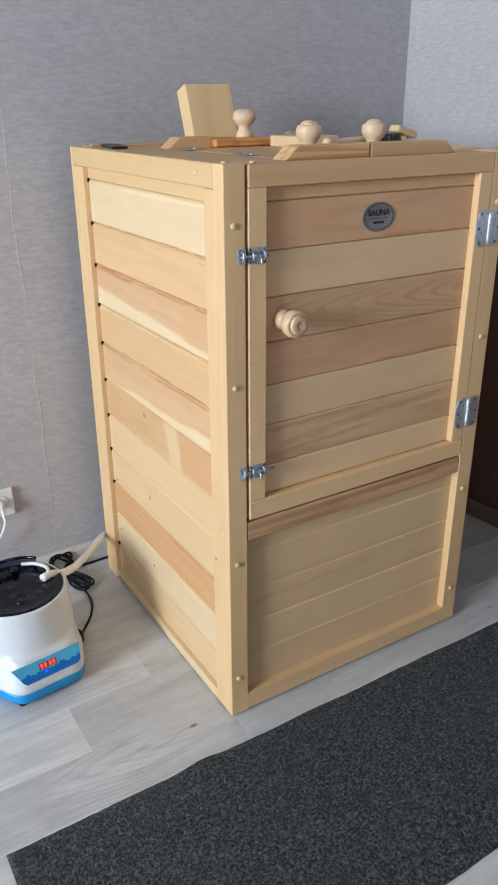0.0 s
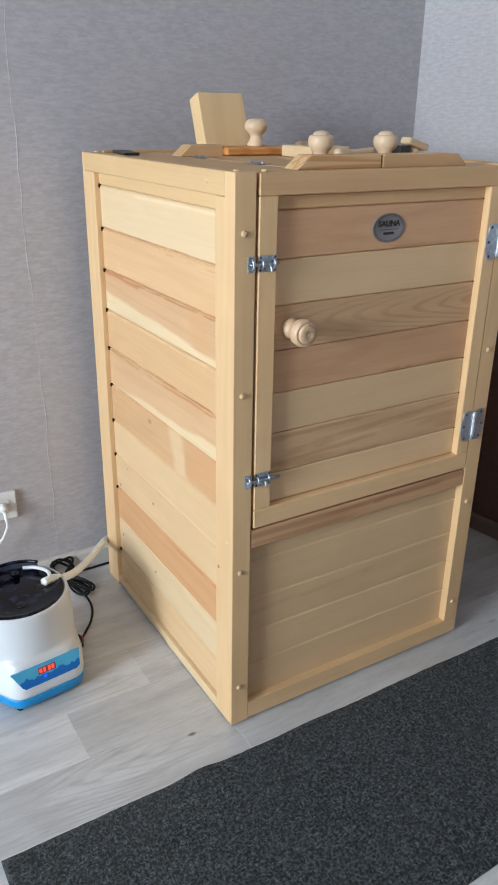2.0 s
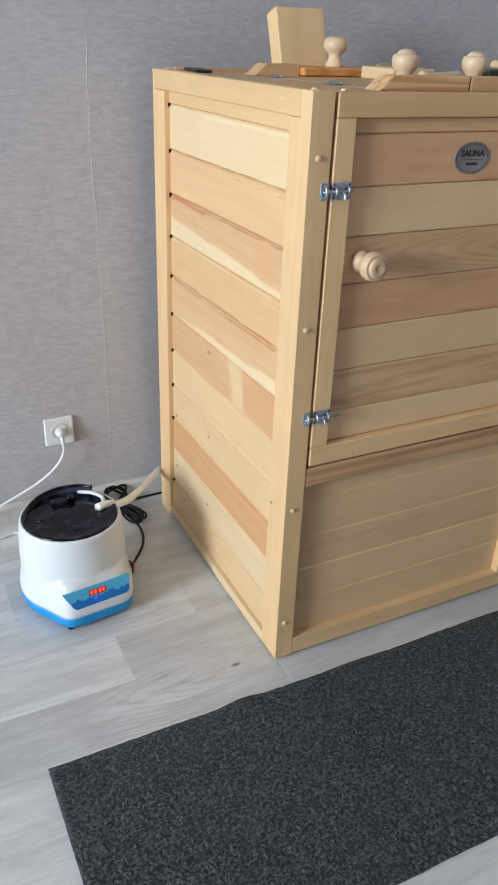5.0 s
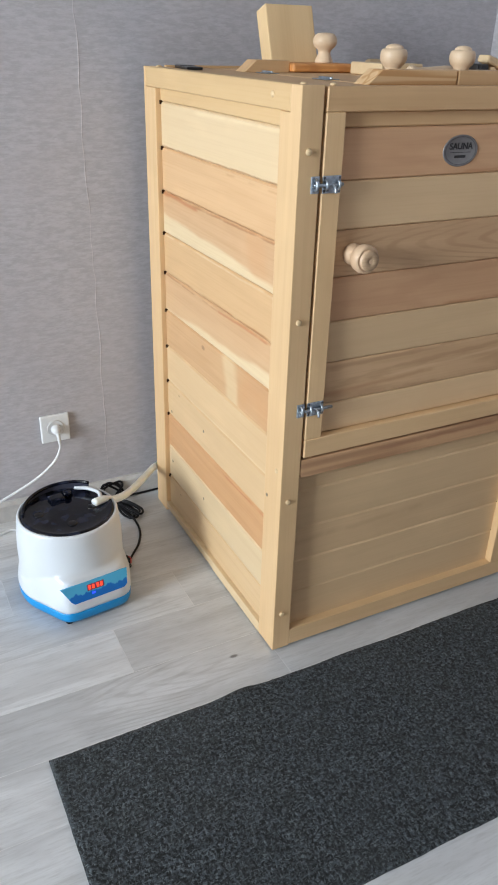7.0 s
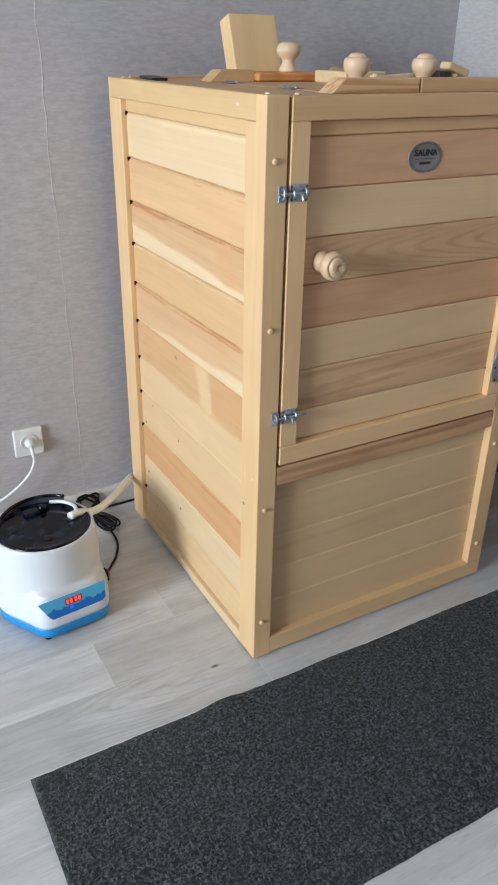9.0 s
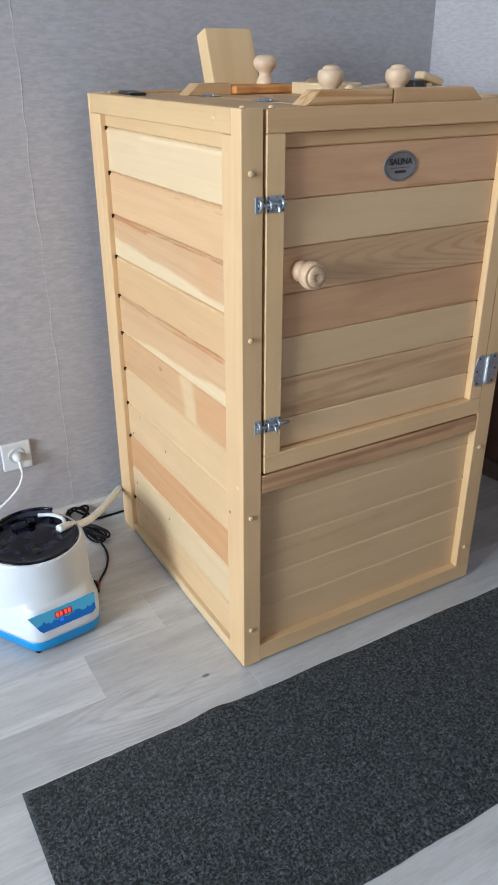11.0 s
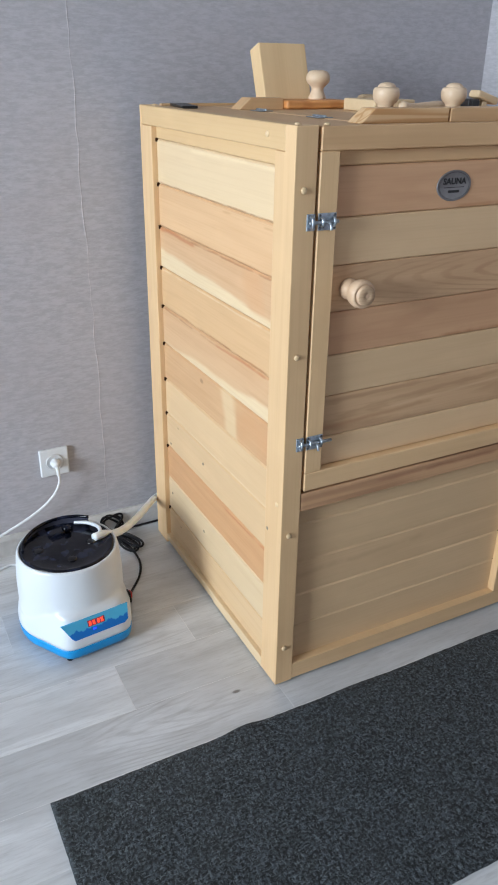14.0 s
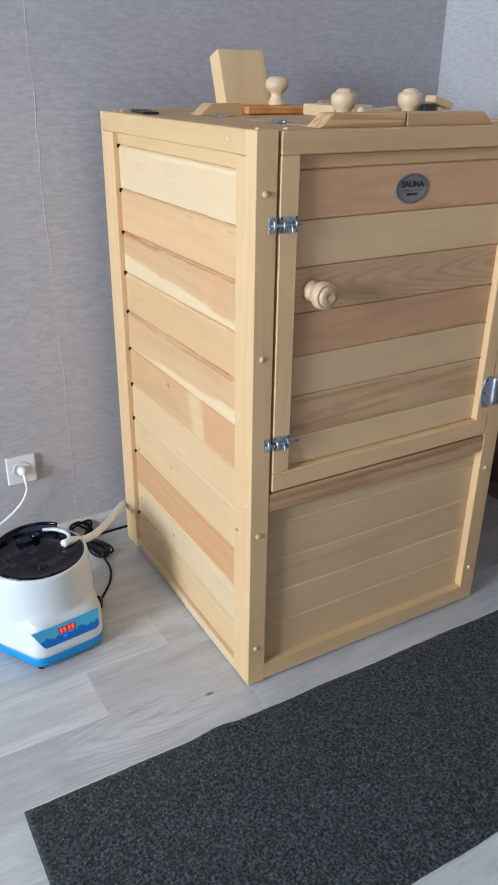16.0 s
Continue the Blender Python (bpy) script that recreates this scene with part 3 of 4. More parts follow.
# ---- rug ----
def rug_mesh():
    bm = bmesh.new()
    L, W, nx, ny = 1.7, 0.420, 170, 42
    grid = []
    for i in range(nx + 1):
        row = []
        for j in range(ny + 1):
            x, y = L * i / nx, -W * j / ny
            if j in (0, ny):
                y += 0.0022 * noise.noise((x * 9, j, 1)) + 0.0012 * noise.noise((x * 60, j, 2)) + 0.004 * math.exp(-((x - 0.37) / 0.03) ** 2) * (j == 0)
            if i in (0, nx):
                x += 0.001 * noise.noise((y * 50, i, 3))
            z = 0.0052 + 0.0010 * noise.noise((x * 7, y * 7, 4)) + 0.0006 * noise.noise((x * 90, y * 90, 5)) + 0.003 * math.exp(-((x - 0.37) / 0.05) ** 2 - (y / 0.05) ** 2)
            row.append(bm.verts.new((x, y, z)))
        grid.append(row)
    for i in range(nx):
        for j in range(ny):
            bm.faces.new((grid[i][j], grid[i][j + 1], grid[i + 1][j + 1], grid[i + 1][j]))
    edge = [e for e in bm.edges if e.is_boundary]
    r = bmesh.ops.extrude_edge_only(bm, edges=edge)
    for v in r["geom"]:
        if isinstance(v, bmesh.types.BMVert):
            v.co.z = 0.0004
    return bm


rug = part("runner_rug", rug_mesh(), RUG, m=pose(-0.477, -0.072, 0, 0, 0, 0.1))
for p in rug.data.polygons:
    p.use_smooth = True
tagged(rug, "flecked charcoal-grey felt runner lying on the floor", "rug")

# ---- wooden sauna cabin ----
W, D, H = 0.618, 0.655, 1.06
cabin = thing("sauna_cabin", pose(0, 0, 0), "natural pine and cedar home sauna cabin with closed door", "sauna cabin")


def upright(x0, x1, y0, y1, shoulder, front, foot=0.0):
    """A corner post cut back at the top to take the side rail; its grain runs along local x."""
    if front:
        outline = [(foot, -y0), (foot, -y1), (1.022, -y1), (1.022, -shoulder), (H, -shoulder), (H, -y0)]
    else:
        outline = [(0, -y0), (0, -y1), (H, -y1), (H, -shoulder), (1.022, -shoulder), (1.022, -y0)]
    return part("post", prism(outline, x1 - x0, 0.0016), FRAME, cabin, m=axes((0, 0, 1), (0, -1, 0), (1, 0, 0), (x0, 0, 0)))


upright(0, 0.0386, 0, 0.062, 0.031, True, 0.0050)
upright(W - 0.040, W, 0, 0.062, 0.031, True, 0.0462)
for x, y in ((0.030, 0.045), (W - 0.035, 0.045), (0.035, 0.560), (W - 0.035, 0.560)):
    part("foot", box(0.03, 0.020, 0.0080, 0.0005, (x, y, 0.0040)), BLACK, cabin)
upright(0, 0.040, 0.590, D, 0.645, False)
upright(W - 0.040, W, 0.590, D, 0.645, False)

# left side: rails and eleven boards set back between the posts
board("top_rail", cabin, "left", (0.0006, 0.338, 1.0411), 0.613, 0.0376, 0.030, RAIL, 0.0018)
wane = [(-0.2635, 0.011), (-0.10, 0.0075), (0.02, 0.0080), (0.028, 0.0040), (0.2635, 0.0026), (0.2635, 0.028), (-0.2635, 0.028)]
part("bottom_rail", prism(wane, 0.034, 0.0022), CREAM, cabin, m=axes(*WAYS["left"], (0.0344, 0.326, 0.0)))
SIDE_BOARDS = [CREAM_LINED, PEACH, PEACH_SAP, TAN_LINED, PEACH_LINE, PEACH_TOP, PALE, PALE_KNOT, SALMON, CREAM]
FIRST, PITCH = 0.9975, 0.0888
board("side_board", cabin, "left", (0.011, 0.326, FIRST + 0.0285), 0.528, 0.0560, 0.012, RAIL, 0.002)
for i, wood_kind in enumerate(SIDE_BOARDS):
    board("side_board", cabin, "left", (0.011, 0.326, FIRST - PITCH * (i + 0.5)), 0.528, PITCH - 0.0005, 0.012, wood_kind, 0.0032)
low = FIRST - PITCH * 10
board("side_board", cabin, "left", (0.011, 0.326, (low + 0.002) / 2), 0.528, low - 0.003, 0.012, PALE_KNOT, 0.002)
# open tongue ends at the rear post; dark blocks stand for the shade inside
for i in range(11):
    if i == 9:
        continue
    part("tongue_gap", box(0.006, 0.0048, 0.0080, 0.0008, (0.0112, 0.5865, FIRST - PITCH * i - 0.002)), GAP_SHADE, cabin)

# right side and back, closed with boards
for i in range(12):
    z = 0.045 + 0.0885 * i
    board("side_board", cabin, "right", (W - 0.011, 0.326, z), 0.528, 0.088, 0.012, TAN, 0.002)
    board("back_board", cabin, "back", (W / 2, D - 0.011, z), 0.537, 0.088, 0.012, TAN, 0.002)
board("top_rail", cabin, "right", (W - 0.0006, 0.338, 1.0411), 0.613, 0.0376, 0.030, FRAME, 0.0018)
board("top_rail", cabin, "back", (W / 2, D - 0.0006, 1.0370), 0.537, 0.0376, 0.022, FRAME, 0.0018)
board("base_panel", cabin, "top", (W / 2, 0.31, 0.0195), 0.576, 0.55, 0.012, TAN)

# lower front: rails and recessed boards
board("front_rail", cabin, "front", (0.309, 0.0008, 0.4236), 0.5375, 0.037, 0.030, RED, 0.0015)
board("front_rail", cabin, "front", ((0.0387 + W) / 2, 0.0003, 0.0266), W - 0.0387, 0.0384, 0.030, FRAME, 0.0010)
LOWER = [(0.367, 0.405), (0.282, 0.367), (0.2055, 0.282), (0.129, 0.2055), (0.040, 0.129)]
for (z0, z1), wood_kind in zip(LOWER, [LOWER_PINE, LOWER_PINE, LOWER_FIGURED, LOWER_PINE, LOWER_PINE]):
    hi, lo, c = (z1 - z0) / 2 - 0.0001, (z0 - z1) / 2, 0.0056
    body = prism([(0, lo), (0.012, lo), (0.012, hi), (0.0034, hi), (0, hi - c)], 0.5372)
    bmesh.ops.transform(body, matrix=axes((0, 0, -1), (0, 1, 0), (1, 0, 0), (-0.2686, 0, 0)), verts=body.verts[:])
    part("front_board", body, wood_kind, cabin, m=axes(*WAYS["front"], (0.309, 0.018, (z0 + z1) / 2)))

# door
door = part("door", span(0.046, 0.574, 0.026, 0.030, 0.452, 1.052), TAN, cabin, "panelled pine door with knob and bolts")
# thin dark strip added behind the door gap in place of its shade
part("door_gap_shade", span(0.0386, 0.0470, 0.0130, 0.0200, 0.440, 1.040), GAP_SHADE, cabin, "dark strip standing for the shade in the door gap")
X0, X1, Z0, Z1 = 0.0440, 0.5770, 0.4468, 1.0585
board("stile", door, "front_up", (X0 + 0.0172, -0.0004, (0.4835 + 1.0238) / 2), 1.0238 - 0.4835, 0.0344, 0.026, FRAME, 0.0016)
board("stile", door, "front_up", (X1 - 0.0160, -0.0004, (0.4835 + 1.0238) / 2), 1.0238 - 0.4835, 0.0320, 0.026, FRAME, 0.0016)
board("rail", door, "front", ((X0 + X1) / 2, -0.0007, (1.0240 + Z1) / 2), X1 - X0, Z1 - 1.0240, 0.026, TAN, 0.0016)
board("rail", door, "front", ((X0 + X1) / 2, -0.0007, (Z0 + 0.4832) / 2), X1 - X0, 0.4832 - Z0, 0.026, FRAME, 0.0016)
LINES = [1.0238, 1.0005, 0.9235, 0.8475, 0.7705, 0.694, 0.6195, 0.5415, 0.4835]
for z1, z0, wood_kind in zip(LINES, LINES[1:], [TAN, PINK, DOOR_PINE, BROWN, PINK, DOOR_PINE, BROWN_WAVY, DOOR_PINE]):
    board("door_board", door, "front", (0.311, 0.014, (z0 + z1) / 2), 0.4685, z1 - z0 - 0.0009, 0.012, wood_kind, 0.0020)

KNOB = [(0.0, 0.0), (0.0185, 0.0), (0.0205, 0.003), (0.0200, 0.008), (0.0165, 0.0125), (0.0148, 0.017), (0.0170, 0.021), (0.0230, 0.0255), (0.0260, 0.030), (0.0270, 0.0355), (0.0264, 0.041), (0.0240, 0.0448), (0.0212, 0.0458), (0.0196, 0.0445), (0.0186, 0.0455), (0.0172, 0.0485), (0.0125, 0.0512), (0.0060, 0.0525), (0.0, 0.0528)]
KNOB_MESH = mesh_of("knob", lathe([(max(r, 0.0004), z) for r, z in KNOB], 32), TURNED, True)
DOOR_KNOB = mesh_of("knob", lathe([(max(r, 0.0004), z) for r, z in KNOB], 32), KNOB_WOOD, True)
part("knob", DOOR_KNOB, None, door, "turned pale wooden knob", axes((1, 0, 0), (0, 0, 1), (0, -1, 0), (0.118, 0.014, 0.8085)) @ Matrix.Diagonal((0.87, 0.87, 1.08, 1)))

part("end_cap", lathe([(0.0185, 0.0), (0.0180, 0.0008), (0.0120, 0.0016), (0.0045, 0.0021), (0.0042, 0.0014), (0.0006, 0.0014)], 28), END_GRAIN, door, "darker end-grain face of the knob",
     axes((1, 0, 0), (0, 0, 1), (0, -1, 0), (0.118, 0.014 - 0.0548, 0.8085)) @ Matrix.Diagonal((0.87, 0.87, 1, 1)), True)

# wooden plugs over the screws
PLUG_MESH = mesh_of("plug", lathe([(0.0052, 0.0), (0.0052, 0.0022), (0.0040, 0.0036), (0.0015, 0.0042)], 14), PLUG_WOOD, True)
for x, heights in ((0.0165, (0.970, 0.707, 0.361, 0.096)), (0.596, (0.970, 0.707, 0.361, 0.098))):
    for z in heights:
        part("plug", PLUG_MESH, None, cabin, m=axes((1, 0, 0), (0, 0, 1), (0, -1, 0), (x, -0.0002, z)))
for y, z in ((0.087, 1.043), (0.019, 0.421)):
    part("plug", PLUG_MESH, None, cabin, m=axes((0, -1, 0), (0, 0, 1), (-1, 0, 0), (0.0024, y, z)))
for x, y in ((0.014, 0.020), (0.058, 0.010), (0.020, 0.618)):
    part("plug", PLUG_MESH, None, cabin, m=pose(x, y, H - 0.0012))
SCREW_MESH = mesh_of("screw_head", lathe([(0.0034, 0.0), (0.0034, 0.0006), (0.0022, 0.0010)], 10), DARK_STEEL, True)
PEG_MESH = mesh_of("peg", lathe([(0.0036, 0.0), (0.0036, 0.0005), (0.0022, 0.0008)], 10), PEG, True)
for x, y, z in ((0.011, 0.372, 0.335), (0.011, 0.372, 0.157), (0.0, 0.051, 0.353), (0.011, 0.565, 0.30), (0.011, 0.565, 0.16)):
    part("peg", PEG_MESH, None, cabin, m=axes((0, -1, 0), (0, 0, 1), (-1, 0, 0), (x, y, z)))

# tiny dark blocks for the shade in the groove ends on the right
for z in LINES[1:-1]:
    part("tongue_gap", box(0.0018, 0.0030, 0.0018, 0.0003, (0.5440, 0.0142, z)), GAP_SHADE, door)
for z, _ in LOWER[:-1]:
    part("tongue_gap", box(0.0018, 0.0030, 0.0018, 0.0003, (0.5765, 0.0182, z)), GAP_SHADE, cabin)

# oval badge with its lettering
badge = part("badge", lathe([(0.0335, 0.0), (0.0340, 0.0012), (0.0325, 0.0020), (0.0310, 0.0014), (0.0005, 0.0014)], 48), BADGE, cabin, "oval grey metal badge reading SAUNA",
             axes((1, 0, 0), (0, 0, 1), (0, -1, 0), (0.317, 0.0140, 0.961)) @ Matrix.Diagonal((1.08, 0.735, 1, 1)), True)
rim = bmesh.new()
for i in range(48):
    a, b = (2 * math.pi * k / 48 for k in (i, i + 1))
    rim.faces.new([rim.verts.new((r * math.cos(t), r * math.sin(t), 0.0022)) for r, t in ((0.0290, a), (0.0302, a), (0.0302, b), (0.0290, b))])
part("rim_line", rim, BADGE_RIM, badge)
letters = bpy.data.curves.new("lettering", "FONT")
letters.body, letters.size, letters.align_x, letters.extrude = "SAUNA", 0.0145, "CENTER", 0.0002
letters.offset = 0.0004
font_ob = new("lettering", letters)
font_mesh = bpy.data.meshes.new_from_object(font_ob.evaluated_get(bpy.context.evaluated_depsgraph_get()))
bpy.data.objects.remove(font_ob)
font_mesh.materials.clear()
font_mesh.materials.append(INK)
part("lettering", font_mesh, None, badge, m=pose(0, 0.0035, 0.0019) @ Matrix.Diagonal((0.95, 1.3, 1, 1)))
part("rule", box(0.040, 0.0011, 0.0004, 0, (0, -0.0035, 0.0019)), INK, badge)
part("bar", box(0.022, 0.0058, 0.0004, 0, (0, -0.0125, 0.0019)), INK, badge)


def latch(z, drawn):
    """A small barrel bolt: keeper on the post, plate and bolt on the door."""
    ob = part("latch", span(0.0435, 0.0765, -0.0024, -0.0010, z - 0.0130, z + 0.0130, 0.0006), BOLT_STEEL, cabin, "small galvanised barrel bolt")
    part("keeper", span(0.0235, 0.0385, -0.0018, 0.0004, z - 0.0125, z + 0.0125, 0.0006), BOLT_STEEL, ob)
    part("keeper_loop", tube([(0.031, 0.0, z - 0.008), (0.031, -0.007, z - 0.006), (0.031, -0.0085, z), (0.031, -0.007, z + 0.006), (0.031, 0.0, z + 0.008)], 0.0030, 8, 5), BOLT_STEEL, ob, smooth=True)
    part("bolt", tube([(0.026, -0.0055, z), (0.05, -0.0055, z), (0.078 + drawn, -0.0055, z)], 0.0029, 10, 3), BOLT_STEEL, ob, smooth=True)
    for x in (0.0485, 0.0705):
        part("bolt_guide", tube([(x, -0.001, z - 0.0062), (x, -0.0068, z - 0.0050), (x, -0.0092, z), (x, -0.0068, z + 0.0050), (x, -0.001, z + 0.0062)], 0.0026, 8, 5), BOLT_STEEL, ob, smooth=True)
    part("thumb_pin", tube([(0.060, -0.0055, z), (0.060, -0.013, z - 0.003), (0.060, -0.0155, z - 0.011)], 0.0024, 8, 4), BOLT_STEEL, ob, smooth=True)
    for x in (0.0463, 0.0735):
        for dz in (-0.0098, 0.0098):
            part("screw_head", SCREW_MESH, None, ob, m=axes((1, 0, 0), (0, 0, 1), (0, -1, 0), (x, -0.0024, z + dz)) @ Matrix.Scale(0.65, 4))
    return ob


latch(0.9225, 0.0)
latch(0.5445, 0.014)


def hinge(z):
    """A rounded butterfly hinge; its pin's paler steel carries the highlight."""
    x = 0.5790
    leaf = [(0.004, 0.029), (0.016, 0.031), (0.022, 0.027), (0.0240, 0.016), (0.0265, 0.010), (0.0265, -0.010), (0.0240, -0.016), (0.022, -0.027), (0.016, -0.031), (0.004, -0.029)]
    leaf = [(1.25 * a, 1.12 * b) for a, b in leaf]
    ob = part("hinge", prism([(-a, b) for a, b in leaf], 0.0016, 0.0004), STEEL, cabin, "rounded galvanised butterfly hinge", axes((1, 0, 0), (0, 0, 1), (0, -1, 0), (x, -0.0008, z)))
    part("leaf", prism([(a, b) for a, b in leaf], 0.0016, 0.0004), STEEL, ob)
    part("pin", tube([(0, -0.030, 0.0028), (0, 0, 0.0028), (0, 0.030, 0.0028)], 0.0042, 12, 3), PIN_STEEL, ob, smooth=True)
    for sx in (-1, 1):
        for a, b in ((0.021, 0.027), (0.025, 0.0), (0.021, -0.027)):
            part("screw_head", SCREW_MESH, None, ob, m=pose(sx * a, b, 0.0016) @ Matrix.Scale(0.85, 4))
    return ob


hinge(0.923)
hinge(0.546)

# top deck: fixed boards at both sides, two hinged flaps between them
DECK = 1.0575
board("deck_board", cabin, "top_deep", (0.0885, 0.338, DECK), 0.610, 0.1350, 0.018, TAN, 0.0012)
board("deck_board", cabin, "top_deep", (0.5400, 0.338, DECK), 0.610, 0.1150, 0.018, TAN, 0.0012)
flaps = []
for x0, x1 in ((0.1570, 0.3155), (0.3185, 0.4815)):
    flap = board("lid_flap", cabin, "top_deep", ((x0 + x1) / 2, 0.338, DECK + 0.0005), 0.608, x1 - x0, 0.018, TAN, 0.0012)
    flaps.append(flap)


def batten(x0, x1, y0, y1, cut_left, cut_right, material, height=0.0215):
    """A batten on the flaps with slanting ends; its grain runs along x."""
    outline = [(x0, 0), (x1, 0), (x1 - cut_right, height), (x0 + cut_left, height)]
    bm = prism(outline, y1 - y0, 0.0012)
    return part("batten", bm, material, cabin, m=axes((1, 0, 0), (0, 0, 1), (0, -1, 0), (0, y1, DECK + 0.0004)))


batten(0.135, 0.3065, 0.034, 0.074, 0.026, 0.0, STRIPED)
batten(0.3105, 0.511, 0.034, 0.076, 0.0, 0.026, TAN)
batten(0.134, 0.2335, 0.450, 0.492, 0.026, 0.0, TAN)
part("batten", prism([(0.470, 0), (0.512, 0), (0.508, 0.0255), (0.475, 0.0255)], 0.030, 0.008), CREAM, cabin, m=axes((1, 0, 0), (0, 0, 1), (0, -1, 0), (0, 0.545, DECK + 0.0004)))


def deck_hinge(x, y):
    ob = part("flap_hinge", box(0.030, 0.040, 0.0014, 0.0004, (0, 0, 0.0008)), BOLT_STEEL, cabin, "small galvanised hinge on the lid", pose(x, y, DECK + 0.0006))
    part("pin", tube([(0, -0.02, 0.0024), (0, 0, 0.0024), (0, 0.02, 0.0024)], 0.0022, 8, 3), BOLT_STEEL, ob, smooth=True)


deck_hinge(0.157, 0.400)
deck_hinge(0.157, 0.190)
for x in (0.243, 0.388):
    part("knob", KNOB_MESH, None, cabin, "turned pale wooden lid knob", pose(x, 0.122, DECK + 0.0008) @ Matrix.Diagonal((0.83, 0.83, 1.07, 1)))

# ---- things lying on the cabin ----
cover = thing("neck_cover", pose(0.310, 0.475, DECK + 0.0010), "orange heartwood cover piece with a turned knob", "wooden cover")
part("cover_plate", box(0.152, 0.080, 0.0165, 0.0055, (0, 0, 0.0085), 3), ORANGE, cover)
TALL = [(0.0004, 0.0), (0.0190, 0.0), (0.0205, 0.003), (0.0200, 0.006), (0.0165, 0.012), (0.0140, 0.018), (0.0138, 0.022), (0.0165, 0.0265), (0.0225, 0.031), (0.0265, 0.037), (0.0275, 0.043), (0.0258, 0.049), (0.0215, 0.0545), (0.0170, 0.0568), (0.0090, 0.0580), (0.0004, 0.0582)]
part("knob", mesh_of("knob", lathe(TALL, 32), TURNED, True), None, cover, "turned pale wooden knob", pose(0.018, 0.0, 0.0162) @ Matrix.Diagonal((0.91, 0.91, 0.96, 1)))

headrest = part("upright_board", box(0.118, 0.111, 0.043, 0.003, (0.059, 0, 0), 2), BOARD_PINE,
                m=pose(0.2845, 0.535, DECK + 0.0050, -20, 0, -1) @ axes((0, 0, 1), (-1, 0, 0), (0, -1, 0), (0, 0, 0)))
tagged(headrest, "thick pale pine board leaning back on the lid", "wooden board")

block = part("wooden_block", box(0.098, 0.108, 0.0225, 0.003, (0, 0, 0.01125), 2), CREAM, m=pose(0.400, 0.356, DECK + 0.0008))
tagged(block, "small pale pine block lying on the lid", "wooden block")

HANDLE = [(0.0004, 0.0), (0.0070, 0.002), (0.0098, 0.008), (0.0095, 0.014), (0.0065, 0.022), (0.0052, 0.030), (0.0058, 0.060), (0.0070, 0.095), (0.0060, 0.118), (0.0004, 0.122)]
handle = part("turned_handle", lathe(HANDLE, 20), TURNED, m=pose(0.398, 0.285, DECK + 0.0112, 0, 88, 4), smooth=True)
tagged(handle, "small turned wooden handle lying on the lid", "wooden handle")
brush = thing("hand_brush", pose(0.546, 0.240, DECK), "small wooden brush with black bristles", "brush")
part("bristles", box(0.028, 0.030, 0.026, 0.003, (-0.014, 0, 0.0142), 2), BLACK_SATIN, brush, "black bristle block")
part("bristles_band", box(0.003, 0.0305, 0.0262, 0.001, (-0.020, 0, 0.0143)), GREY_PLASTIC, brush)
part("handle", box(0.055, 0.030, 0.014, 0.004, (0.020, 0, 0.0), 2), CREAM, brush, m=pose(0.002, 0, 0.0350, 0, 16, 0))
part("handle_stem", box(0.014, 0.026, 0.021, 0.003, (0.014, 0, 0.0115), 2), CREAM, brush)

remote = thing("remote_control", pose(0.066, 0.570, DECK + 0.0004, 0, 0, 80), "flat black plastic remote control on the cabin", "remote control")
part("case", box(0.118, 0.032, 0.0052, 0.0016, (0, 0, 0.0028), 2), BLACK_SATIN, remote)
part("battery_cover", box(0.050, 0.0324, 0.0012, 0.0005, (0.030, 0, 0.0056)), GREY_PLASTIC, remote)

# ---- steam generator ----
steamer = thing("steam_generator", pose(-0.305, 0.388, 0.0, 0, 0, 7) @ Matrix.Diagonal((1.03, 1.03, 1.0, 1)), "white and blue steam generator with smoky lid", "steam generator")


def footprint(steps):
    """Radii of the base: a round pot with a flat control front towards local -y."""
    outline = [(-0.111, -0.034), (-0.066, -0.133), (0.075, -0.133), (0.117, -0.036)]
    radii = []
    for i in range(steps):
        a = 2 * math.pi * i / steps
        c, n = math.cos(a), math.sin(a)
        best = 0.1165
        for (px, py), (qx, qy) in zip(outline, outline[1:]):
            ex, ey = qx - px, qy - py
            det = c * ey - n * ex
            if abs(det) > 1e-9:
                far, u = (px * ey - py * ex) / det, (px * n - py * c) / det
                if far > 0 and 0 <= u <= 1:
                    best = max(best, far)
        radii.append(best)
    for _ in range(9):
        radii = [(radii[i - 1] + 2 * radii[i] + radii[(i + 1) % steps]) / 4 for i in range(steps)]
    return radii


FOOT = footprint(144)


def shell(rows):
    """Rings of (height, round radius, share of the footprint, its scale, drop away from the front)."""
    bm = bmesh.new()
    n = len(FOOT)
    rings = []
    for z, r, w, s, *drop in rows:
        ring = []
        for i in range(n):
            a = 2 * math.pi * i / n
            q = max((1 - w) * r + w * FOOT[i] * s, r)
            u = min(1.0, max(0.0, (0.85 + math.sin(a)) / 0.75))
            u = u * u * (3 - 2 * u)
            ring.append(bm.verts.new((q * math.cos(a), q * math.sin(a), z - (drop[0] * u if drop else 0.0))))
        rings.append(ring)
    for a, b in zip(rings, rings[1:]):
        for i in range(n):
            j = (i + 1) % n
            bm.faces.new((a[i], a[j], b[j], b[i]))
    bm.faces.new(rings[0][::-1])
    bm.faces.new(rings[-1])
    return bm


part("base_skirt", shell([(0.007, 0, 1, 0.93), (0.009, 0, 1, 0.965), (0.016, 0, 1, 0.988), (0.030, 0, 1, 0.998), (0.0335, 0, 1, 0.994), (0.034, 0, 1, 0.97)]), BLUE, steamer, "bright blue base skirt", smooth=True)
